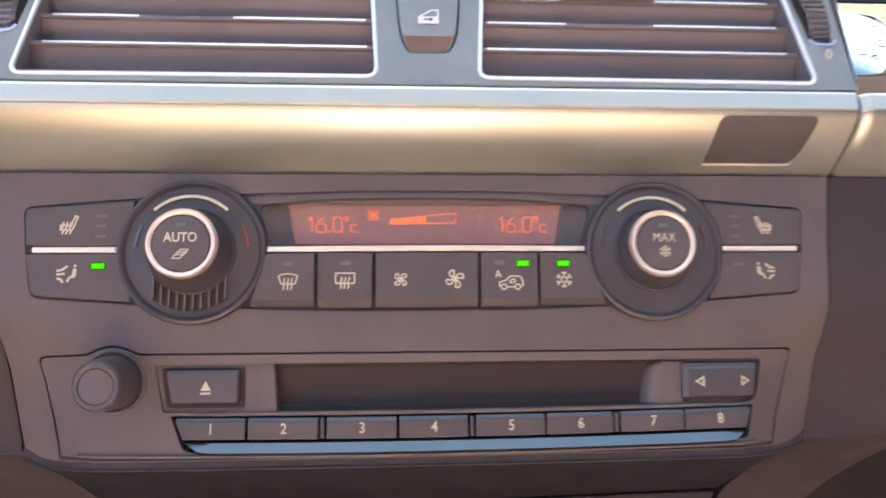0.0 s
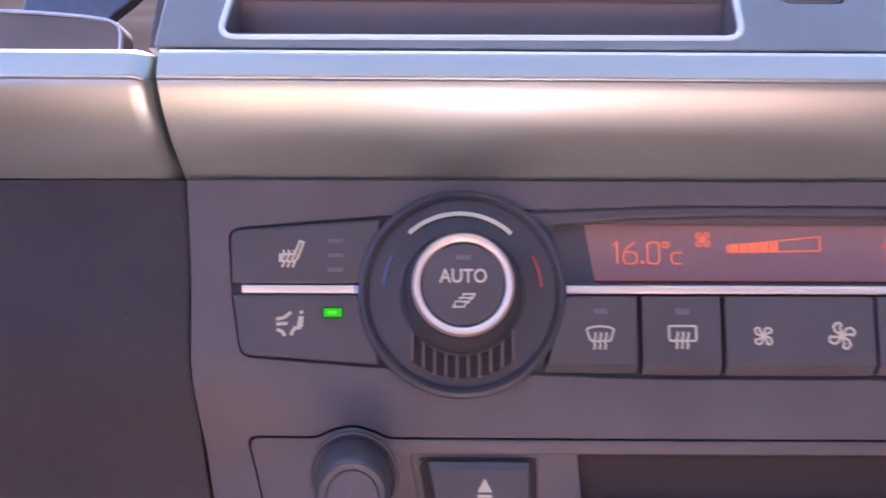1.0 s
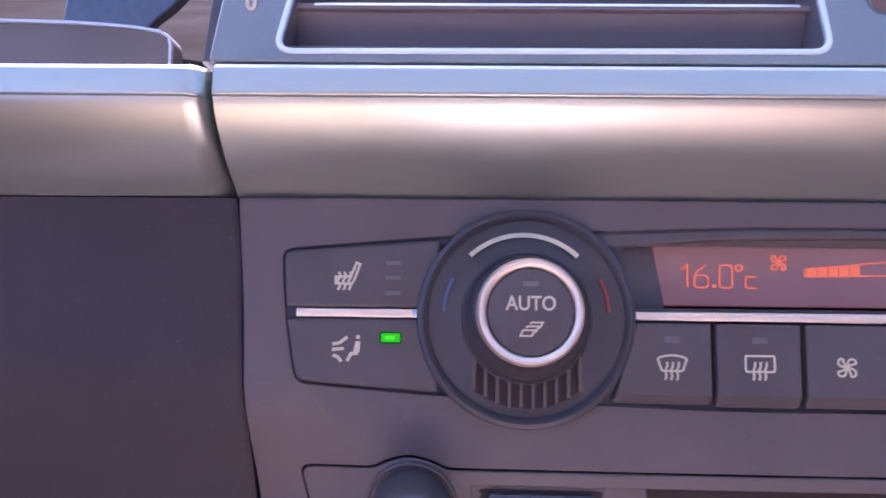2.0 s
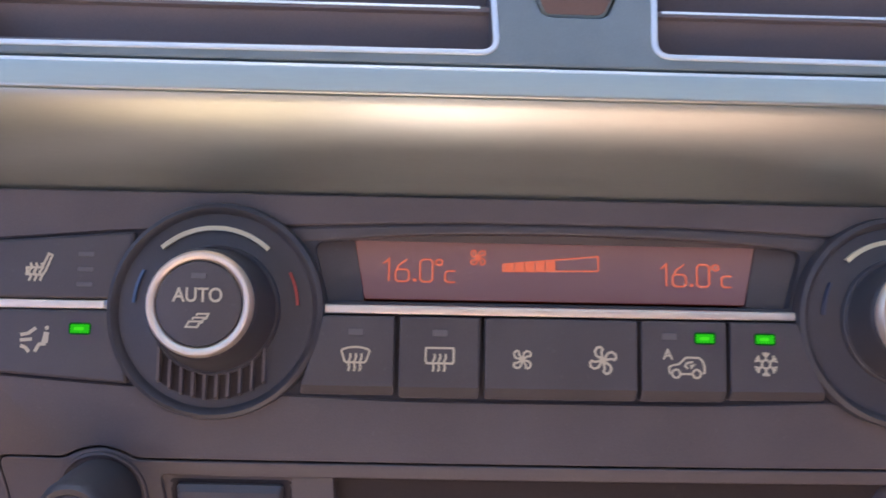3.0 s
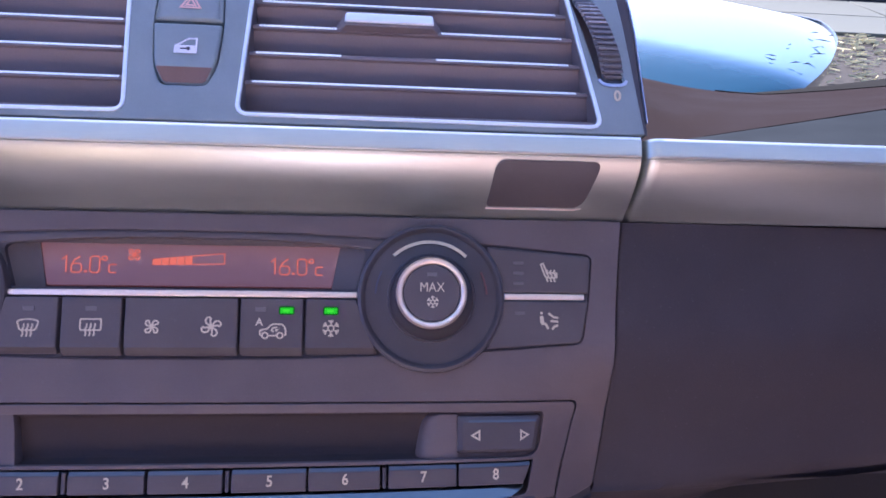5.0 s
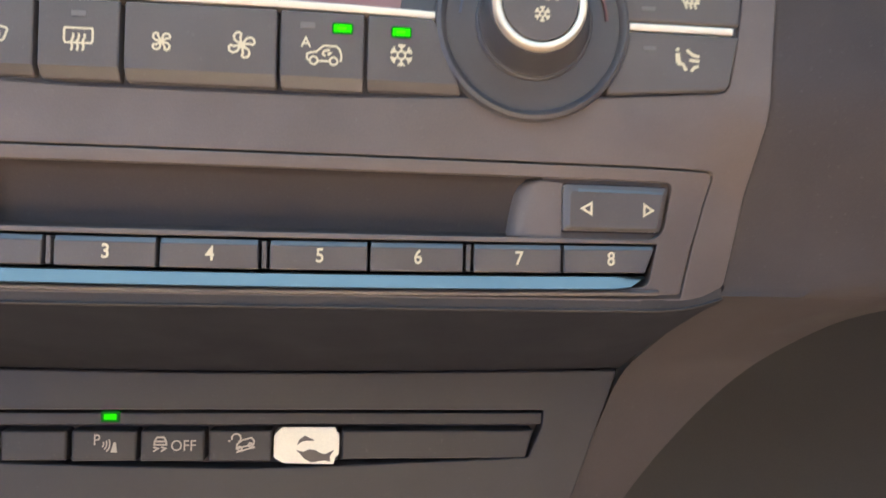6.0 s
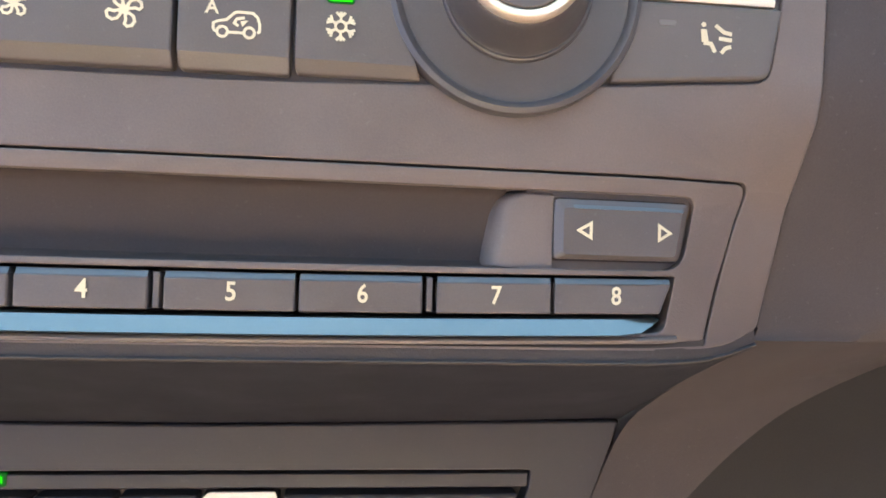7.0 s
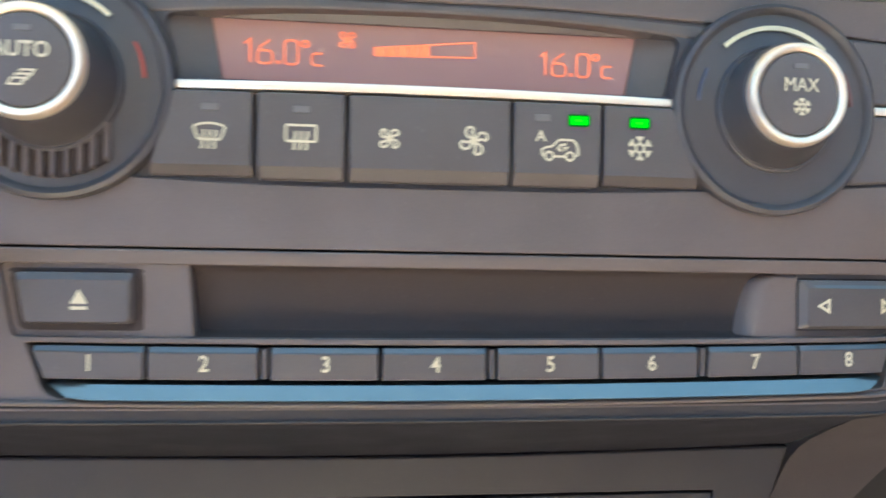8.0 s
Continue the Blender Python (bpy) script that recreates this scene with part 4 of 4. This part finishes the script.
    # bright bar under the keys, with curved ends
    prof = [(3.0, -56.0), (0.3, -56.3), (-1.1, -58.5), (-1.3, -58.9), (-0.8, -59.2), (4, -59.4), (8, -56.3)]
    bm = sweep_x(prof, -70.6, 97.6, 40)
    for vv in bm.verts:
        x = vv.co.x / MM
        for end, sgn in ((-70.6, 1), (97.6, -1)):
            d = abs(x - end)
            if d < 7:
                f = 1 - d / 7
                low = max(0, (-0.0561 - vv.co.z)) * f ** 2
                vv.co.z += low * 0.9
                vv.co.y += 0.0022 * f ** 2
    part("accent_bar", bm, ACCENT, r, "bright metal accent bar, tinted with the sky's reflected blue")
    part("lower_lip", sweep_x([(0.3, -59.35), (-0.2, -59.6), (-0.4, -59.9), (-0.2, -60.4), (0.6, -60.6), (5, -60.6), (5, -59.35)], -101, 101, 24), FASCIA, r)
    # the whole face is bowed, its ends further in, the key row rising to the ends
    for ob in r.children_recursive:
        if not ob.name.startswith("numeral"):
            bm = bmesh.new()
            bm.from_mesh(ob.data)
            sliced(bm).to_mesh(ob.data)
            bm.free()
        for vv in ob.data.vertices:
            f = (vv.co.x / 0.09) ** 2
            vv.co.y += inset(vv.co.x / MM, vv.co.z / MM) * MM
            vv.co.z += 0.0007 * f * min(1, max(0, (-0.044 - vv.co.z) / 0.006))


def lower_panel():
    # underside running back from the radio's lower edge to the switch row, shade put into its colour
    rebate, step = bmesh.new(), bmesh.new()
    upper, lower = [], []
    for i in range(41):
        u = -1 + i / 20
        x0, x1 = u * 120.6, u * 110.6
        y0 = inset(x0, -60) - 0.4
        z0 = -60.8 + 2.4 * max(0, (abs(x0) - 106) / 14) ** 1.5
        top = [(x0, y0 + 1.5, z0 + 2.2), (x0, y0 + 0.9, z0 - 0.2), (x0, y0 + 0.8, z0 - 2.0), (x0, y0 + 0.2, z0 - 2.2), (x0, y0 + 0.1, z0 - 2.4), (x0, y0 + 0.5, z0 - 2.75)]
        under = [top[-1], (x0, y0 + 1.5, z0 - 3.3)]
        for f in (0.15, 0.4, 0.7, 1.0):
            under.append((x0 + (x1 - x0) * f, y0 + 1.5 + (56 - y0) * f, z0 - 3.3 + (-86.2 + 1.6 * abs(u) ** 2 - z0 + 3.3) * (f ** 1.12)))
        upper.append([rebate.verts.new((x * MM, y * MM, z * MM)) for x, y, z in top])
        lower.append([step.verts.new((x * MM, y * MM, z * MM)) for x, y, z in under])
    for mesh, cols in ((rebate, upper), (step, lower)):
        for p, q in zip(cols, cols[1:]):
            for k in range(len(p) - 1):
                mesh.faces.new((p[k], p[k + 1], q[k + 1], q[k]))
    solid("trim_rebate", rebate, BAND, "plastic rebate under the radio, shade put into its colour", "dash panel", "structure")
    solid("trim_shaded_step", step, STEP, "underside below the radio, darkened in colour for its shade", "dash panel", "structure")
    sw = thing("switch_panel", "dark plastic switch panel with a row of small keys", "switch panel")
    outer = rounded([(-110, -84.6), (0, -86.4), (110, -84.6), (98, -119), (88, -146), (-88, -146), (-98, -119)], [1, 40, 1, 10, 1, 1, 10])
    hole = rounded([(-87.4, -97.0), (87.4, -97.0), (86.8, -102), (82.8, -111.0), (40, -112.6), (0, -113.8), (-40, -112.6), (-82.8, -111.0), (-86.8, -102)], [0.8, 0.8, 1, 0.8, 20, 20, 20, 0.8, 1])
    part("face", plate(outer, 55.6, 66, 0.8, [hole], hole_bev=0.6), SWITCH, sw)
    part("recess", plate(offset(hole, -0.8), 61, 66, 0), DARK, sw)
    part("lamp_strip", plate([(-86.8, -101.3), (86.8, -101.3), (87.0, -97.9), (-87.0, -97.9)], 56.4, 62, 0.4), SWITCH, sw)
    part("lamp_surround", plate(box_poly(-40.2, -100.6, -35.0, -97.5, 0.6), 56.2, 57, 0.1), GLOWEDGE, sw)
    part("indicator_lamp", plate(box_poly(-39.4, -99.95, -35.8, -98.15, 0.4), 56.1, 57, 0.2), GREEN, sw, "lit green indicator")
    xs = [-85.4, -67.0, -48.0, -29.2, -10.3, 8.6, 27.5]
    for n, x in enumerate(xs):
        w = 17.8 if n < 6 else 57.0
        low = -111.8 + 0.9 * (abs(x + w / 2) / 85) ** 2
        out = rounded([(x + (1.6 if n == 0 else 0.1), low), (x + w - (2.4 if n == 6 else 0), low), (x + w, -102.9), (x, -102.9)], 0.7)
        key = part("switch_key", plate(out, 56.0, 63, 0.7), SWITCH, sw)
        if n == 2:
            letters("wording", "P", x + 7.0, -105.6, 55.85, 3.1, DIMPRINT, key, 0.9)
            bm = bmesh.new()
            for q in range(3):
                ribbon(bm, arc(x + 7.6, -106.6, 1.3 + 0.85 * q, 25, -45, 5), 0.36, 55.88 - 0.01 * q)
            plate([(x + 10.8, -109.0), (x + 12.6, -109.0), (x + 12.2, -106.2), (x + 11.6, -106.2)], 55.86, 56, 0, bm=bm)
            part("icon", bm, DIMPRINT, key)
        if n == 3:
            letters("wording", "OFF", x + 12.0, -107.3, 55.85, 3.1, DIMPRINT, key, 0.92)
            skid = [["o", (-0.8, 0), (-0.75, 0.5), (-0.45, 1.0), (0.45, 1.0), (0.75, 0.5), (0.8, 0)], [(-0.75, 0.45), (0.75, 0.45)], [(-0.9, -0.3), (-0.3, -0.5), (-0.9, -0.9)],
                    [(0.1, -0.3), (0.7, -0.5), (0.1, -0.9)]]
            part("icon", icon(skid, x + 5.6, -106.9, 2.1, 55.88, 0.48), DIMPRINT, key)
        if n == 4:
            hill = [["o", (-0.3, -0.35), (-0.25, 0.15), (0.3, 0.6), (1.3, 0.85), (1.6, 0.5), (1.55, 0.15)], [(-0.3, -0.75), (1.7, -0.15)], ["o", *arc(0.05, -0.35, 0.24, 0, 330, 8)],
                    ["o", *arc(1.2, 0.05, 0.24, 0, 330, 8)], [*arc(-0.35, 0.8, 0.5, 200, -60, 8)], [(-1.2, 0.5), (-1.0, 0.5)]]
            part("icon", icon(hill, x + 8.7, -107.2, 2.6, 55.88, 0.44), DIMPRINT, key)
        if n == 5:
            cut = [(x - 0.4, -110.6), (x + 2.4, -112.2), (x + 16.8, -112.6), (x + 17.2, -110.6), (x + 18.2, -109.8), (x + 18.3, -103.8), (x + 17.4, -103.2), (x + 17.2, -101.9),
                   (x + 1.8, -101.9), (x + 0.6, -103.0), (x - 0.4, -104.4)]
            sticker = part("sticker", plate(rounded(cut, 0.5), 55.4, 56.0, 0.15), STICKER, key, "yellowed, weathered white sticker with a dark motif")
            # plain dark shapes in place of the sticker's printed figure
            motif = [[(x + 6.2, -107.0), (x + 6.8, -105.4), (x + 8.4, -104.2), (x + 9.6, -104.9), (x + 10.6, -105.2), (x + 11.2, -105.8), (x + 9.2, -105.7), (x + 7.6, -106.0)],
                    [(x + 6.0, -108.4), (x + 8.0, -109.0), (x + 9.6, -108.2), (x + 11.4, -108.4), (x + 13.0, -109.4), (x + 14.4, -109.6), (x + 16.8, -108.4), (x + 15.6, -110.4),
                     (x + 15.8, -111.8), (x + 14.0, -111.4), (x + 10.4, -112.0), (x + 8.4, -111.0), (x + 7.2, -109.6)]]
            bm = bmesh.new()
            for line in motif:
                plate(rounded(line, 0.3), 55.32, 55.45, 0, bm=bm)
            part("worn_patch", bm, BUTTON, sticker, "dark plain shapes standing for the sticker's printed motif")


def dash_top():
    # pad behind the pod and over to the passenger's side
    def pad(name, x0, x1, edge, mat, label):
        bm = bmesh.new()
        cols = []
        nx, ny = 36, 14
        for i in range(nx + 1):
            x = x0 + (x1 - x0) * i / nx
            col = []
            for j in range(ny + 1):
                f = j / ny
                y, z = edge(x, f)
                col.append(bm.verts.new((x * MM, y * MM, z * MM)))
            cols.append(col)
        for a, b in zip(cols, cols[1:]):
            for j in range(ny):
                bm.faces.new((a[j], a[j + 1], b[j + 1], b[j]))
        res = bmesh.ops.extrude_face_region(bm, geom=bm.faces[:])
        for v in res["geom"]:
            if isinstance(v, bmesh.types.BMVert):
                v.co.z -= 0.001
        return solid(name, bm, mat, label, "dash top", "structure")

    def right(x, f):
        crest = 136.5 + (7 * ((288 - x) / 66) ** 2 if x < 288 else 10.5 * ((x - 288) / 75) ** 1.1) + 2 * max(0, 185 - x)
        crest = min(crest, 186)
        foot = 66.5 + (x - 182) * (0.18 if x > 182 else 0.36)
        if f < 0.75:
            g = f / 0.75
            return 56 + 144 * g, foot + (crest - foot) * (g - 0.05 * math.sin(g * math.pi))
        g = (f - 0.75) / 0.25
        return 200 + 60 * g, crest - 30 * g * g

    pad("trim_dash_top", 131, 440, right, PAD, "dark brown soft plastic dash top")
    # sunlight along the crest, towards the passenger's end, put in as a paler strip
    def sunlit_crest(x, f):
        y, z = right(x, 0.75 - (1 - f) * 0.24 * min(1, (x - 262) / 110))
        return y, z + 0.6

    pad("trim_dash_band", 263, 440, sunlit_crest, SAGE, "sage strip standing for sunlight along the dash top's crest")

    def left(x, f):
        y = 8 + 228 * f
        return y, 36 + 147 * f ** 0.9

    pad("trim_dash_top", -440, -122, left, PAD, "dark brown soft plastic dash top")
    bm = sweep_x([(-2, 113), (0, 116), (40, 128), (230, 150), (230, 140), (30, 100)], -124, 124, 1)
    solid("trim_dash_top_centre", bm, PAD, "dark soft plastic dash top behind the vents", "dash top", "structure")
    bm = sweep_x([(-10, 44.2), (-9, 44.8), (57, 66.6), (57, 58), (-6, 42)], 131, 440, 12)
    for v in bm.verts:
        if v.co.y > 0.05:
            v.co.z += (v.co.x - 0.182) * 0.18
    solid("trim_passenger_shelf", bm, SHELF, "green-grey glossy shelf on the passenger side", "dash shelf", "structure")
    # driver's instrument hood end
    hood = thing("instrument_hood", "dark plastic instrument hood with a highlight line along its edge", "instrument hood")
    prof = rounded([(-230, 44), (-143.6, 44), (-143.6, 59.2), (-166, 60.8), (-230, 62)], [0.5, 0.5, 3.5, 6, 2])
    part("body", plate(prof, 3.4, 9, 0.6), BUTTON, hood)
    # light on the hood's top edge, drawn as a pale ribbon
    part("edge", ribbon(bmesh.new(), [(-143.6, 45.5), (-143.6, 55.7), (-144.2, 57.7), (-146.2, 58.9), (-152, 59.8), (-158, 60.3), (-166, 60.8), (-190, 61.3)], 0.55, 2.6, thick=1.0), RIM, hood, "thin pale line for the lit upper edge")
    screen = rounded([(-205, 62), (-186, 62), (-176, 85), (-167, 92), (-158, 106), (-199, 108)], [1, 3, 5, 5, 2, 2])
    part("cluster_panel", plate(screen, 60, 64, 0.8), CLUSTER, hood, "smooth blue-grey cluster panel")


# ---- cabin that closes the place, and outdoors ----
def box(name, x0, y0, z0, x1, y1, z1, mat, label, category, kind="structure", bev=0.0):
    bm = bmesh.new()
    bmesh.ops.create_cube(bm, size=1)
    for v in bm.verts:
        v.co = Vector(((x0 + x1) / 2 + v.co.x * (x1 - x0), (y0 + y1) / 2 + v.co.y * (y1 - y0), (z0 + z1) / 2 + v.co.z * (z1 - z0)))
    if bev:
        bmesh.ops.bevel(bm, geom=bm.edges[:], offset=bev, segments=3, affect="EDGES")
    return solid(name, bm, mat, label, category, kind, Matrix())


def cabin():
    box("floor", -0.75, -1.9, -0.62, 0.75, 0.5, -0.58, CARPET, "dark carpeted car floor", "floor")
    # unseen blocks behind the camera, added only to shape the trim's reflections
    box("wall_seat_base", -0.4, -1.2, -0.58, 0.08, -0.6, -0.34, BASE, "unseen dark block added to darken the trim's reflection", "cabin wall", bev=0.03)
    box("wall_seat_back", -0.36, -1.2, -0.336, -0.2, -0.64, -0.02, SANDY, "unseen sandy block added for the trim's left highlight", "cabin wall", bev=0.05)
    box("wall_centre_armrest", -0.09, -1.2, -0.336, 0.06, -0.64, -0.02, CLOTH, "unseen pale block added for the trim's main highlight", "cabin wall", bev=0.05)
    # unseen rear wall, its tone picked for the light it sends back
    box("wall_rear", -0.75, -1.9, -0.58, 0.75, -1.2, 0.35, SEATING, "grey-brown unseen rear cabin wall, toned for warm bounce", "cabin wall", bev=0.05)
    # unseen doors, their heights chosen to cut light from the side windows
    for side in (-1, 1):
        a, b = sorted((side * 0.75, side * 0.83))
        box("wall_door", a, -1.9, -0.62, b, 0.4, 0.22 if side < 0 else 0.5, CARPET, "dark unseen door wall, raised to hold light off the dash", "cabin wall")
    box("wall_firewall", -0.75, 0.42, -0.62, 0.75, 0.5, -0.16, CARPET, "dark firewall ahead of the footwell", "cabin wall")
    # unseen roof, its reach and pale tone chosen for reflections on the dash
    box("ceiling", -0.75, -1.9, 0.62, 0.75, -0.35, 0.66, LINER, "pale unseen headliner, placed to bounce light and hide the sky", "ceiling")


def windscreen():
    m = bpy.data.materials.new("green_tinted_glass")
    m.use_nodes = True
    nodes, links = m.node_tree.nodes, m.node_tree.links
    nodes.remove(nodes["Principled BSDF"])
    clear, shine, mix = nodes.new("ShaderNodeBsdfTransparent"), nodes.new("ShaderNodeBsdfGlossy"), nodes.new("ShaderNodeMixShader")
    clear.inputs[0].default_value = (0.68, 0.82, 0.69, 1)
    shine.inputs["Roughness"].default_value = 0.02
    mix.inputs[0].default_value = 0.03
    links.new(clear.outputs[0], mix.inputs[1])
    links.new(shine.outputs[0], mix.inputs[2])
    links.new(mix.outputs[0], nodes["Material Output"].inputs[0])
    bm = bmesh.new()
    rows = []
    for j in range(9):
        f = j / 8
        row = []
        for i in range(17):
            u = -1 + i / 8
            row.append(bm.verts.new((u * (0.74 - 0.1 * f), 0.41 - 0.76 * f - 0.06 * u * u, -0.11 + 0.73 * f)))
        rows.append(row)
    for a, b in zip(rows, rows[1:]):
        for i in range(16):
            bm.faces.new((a[i], a[i + 1], b[i + 1], b[i]))
    glass = solid("window_1", bm, m, "clear green-tinted windscreen glass", "windscreen", "structure", Matrix())
    glass.visible_shadow = False


def outdoors():
    bm = bmesh.new()
    bmesh.ops.create_grid(bm, x_segments=2, y_segments=2, size=400)
    for v in bm.verts:
        v.co.z = -1.05
    solid("ground", bm, ASPHALT, "grey asphalt ground", "ground", "structure", Matrix())
    box("ground_mulch_bed", 0.9, 1.3, -1.06, 9, 4.72, -1.03, MULCH, "bed of dry brown bark mulch", "mulch bed")
    pave = thing("pavement", "pale stone paving slabs beside the mulch bed", "pavement", kind="structure", at=Matrix())
    bm = bmesh.new()
    bmesh.ops.create_cube(bm, size=1)
    for v in bm.verts:
        v.co = Vector((v.co.x * 1.79, v.co.y * 0.58, v.co.z * 0.05))
    bmesh.ops.bevel(bm, geom=bm.edges[:], offset=0.006, segments=1, affect="EDGES")
    first = part("slab", bm, SLABS, pave)
    for i in range(5):
        for j in range(2):
            slab = first if i == j == 0 else first.copy()
            if slab is not first:
                scene.collection.objects.link(slab)
            slab.location = (1.5 + i * 1.8, 5.03 + j * 0.59, -1.035 + 0.002 * ((i * 7 + j * 3) % 3))
    # made-up low wall; its shadow gives the dark band beyond the slabs
    box("wall_low_kerb", 0.9, 6.2, -1.06, 10, 6.4, -0.78, BASE, "added low wall that darkens the ground beyond the paving", "low wall", bev=0.02)
    # dry stems lying on the mulch, thicker towards the paving
    bm = bmesh.new()
    rng = random.Random(4)
    for _ in range(900):
        x, y, a, l = rng.uniform(2.0, 5.5), 4.7 - min(1.7, abs(rng.gauss(0, 0.6))), rng.gauss(0.05, 0.4), rng.uniform(0.03, 0.1)
        c, n, w = math.cos(a), math.sin(a), rng.uniform(0.004, 0.009)
        z, lift, curl = -1.026 + rng.uniform(0, 0.012), rng.uniform(-0.004, 0.012), rng.uniform(-0.015, 0.015)
        rows = []
        for f in (0, 0.5, 1):
            px, py, pz = x + c * l * f - n * curl * (f == 0.5), y + n * l * f + c * curl * (f == 0.5), z + lift * f
            rows.append([bm.verts.new((px + n * q, py - c * q, pz + h)) for q, h in ((-w, 0), (0, 0.006), (w, 0))])
        for p, q in zip(rows, rows[1:]):
            for k in (0, 1):
                bm.faces.new((p[k], p[k + 1], q[k + 1], q[k]))
            bm.faces.new((p[2], p[0], q[0], q[2]))
    solid("dry_stems", bm, STRAW, "dry straw-coloured stems scattered on the mulch", "dry stems", "stuff", Matrix())
    bonnet = thing("car_bonnet", "glossy blue painted car bonnet seen through the windscreen", "car bonnet", at=Matrix())
    # plan outline flares from the windscreen corner and rounds off sharply in front
    def half(y):
        if y < 0.88:
            return 0.73 - 0.33 * ((0.88 - y) / 0.46) ** 1.5
        return 0.73 * math.sqrt(max(0.0, 1 - ((y - 0.88) / 0.21) ** 1.5))

    def rise(x, y):
        d = max(0.0, 0.63 - y - 0.573 * (abs(x) - 0.369))
        # added fold that turns the rear part darker
        dark_fold = 0.32 * (math.sqrt(d * d + 0.0009) - 0.03)
        return -0.085 - 0.012 * (x / 0.73) ** 2 - 0.012 * max(0, y - 0.6) ** 2 - dark_fold

    bm = bmesh.new()
    rows, n = [], 40
    for j in range(61):
        f = j / 60
        y = 0.42 + 0.67 * (1 - (1 - f) ** 1.6)
        row = []
        for i in range(n + 1):
            u = math.sin((-1 + 2 * i / n) * math.pi / 2)
            w = max(half(y), 0.02)
            row.append(bm.verts.new((u * w, y, rise(u * w, y) - 0.012 * abs(u) ** 16)))
        rows.append(row)
    for a, b in zip(rows, rows[1:]):
        for i in range(n):
            bm.faces.new((a[i], a[i + 1], b[i + 1], b[i]))
    res = bmesh.ops.extrude_face_region(bm, geom=bm.faces[:])
    for v in res["geom"]:
        if isinstance(v, bmesh.types.BMVert):
            v.co.z -= 0.02
    part("panel", bm, PAINT, bonnet)
    # dark rubber edge along the shut line
    for side in (1, -1):
        line = bmesh.new()
        for which, mesh, d0, d1, dz in (("line", line, 0.0, 0.003, -0.011),):
            cols = []
            for j in range(33):
                y = 0.72 + 0.355 * j / 32
                grow = min(1, j / 5)
                x, slope = half(y), (half(y + 0.002) - half(y - 0.002)) / 0.004
                nx, ny = 1 / math.hypot(1, slope), -slope / math.hypot(1, slope)
                col = [mesh.verts.new((side * (x + nx * d * grow), y + ny * d * grow, -0.096 + dz + h)) for d in (d0, d1) for h in (0, -0.003)]
                cols.append(col)
            for a, b in zip(cols, cols[1:]):
                for p, q in ((0, 2), (2, 3), (3, 1), (1, 0)):
                    mesh.faces.new((a[p], a[q], b[q], b[p]))
        part("wing_edge", line, GLOSS, bonnet, "dark rubber edge")
    bm = bmesh.new()
    for _ in range(10):
        y = rng.uniform(0.58, 0.8)
        x = half(y) - abs(rng.gauss(0.02, 0.025)) - 0.012
        a, l = rng.uniform(-0.7, 0.7), rng.uniform(0.005, 0.013)
        z = rise(x, y)
        dx, dy, w = math.cos(a) * l, math.sin(a) * l, 0.0005
        vs = [bm.verts.new(p) for p in ((x - dx, y - dy, z), (x, y - w, z), (x + dx, y + dy, z), (x, y + w, z), (x, y, z + 0.0015))]
        for p in range(4):
            bm.faces.new((vs[p], vs[(p + 1) % 4], vs[4]))
    solid("fallen_needles", bm, MULCH, "dark dry needles lying on the bonnet", "fallen needles", "stuff", Matrix())


dash_body()
silver_trim()
vent_pod()
climate_panel()
radio()
lower_panel()
dash_top()
cabin()
windscreen()
outdoors()
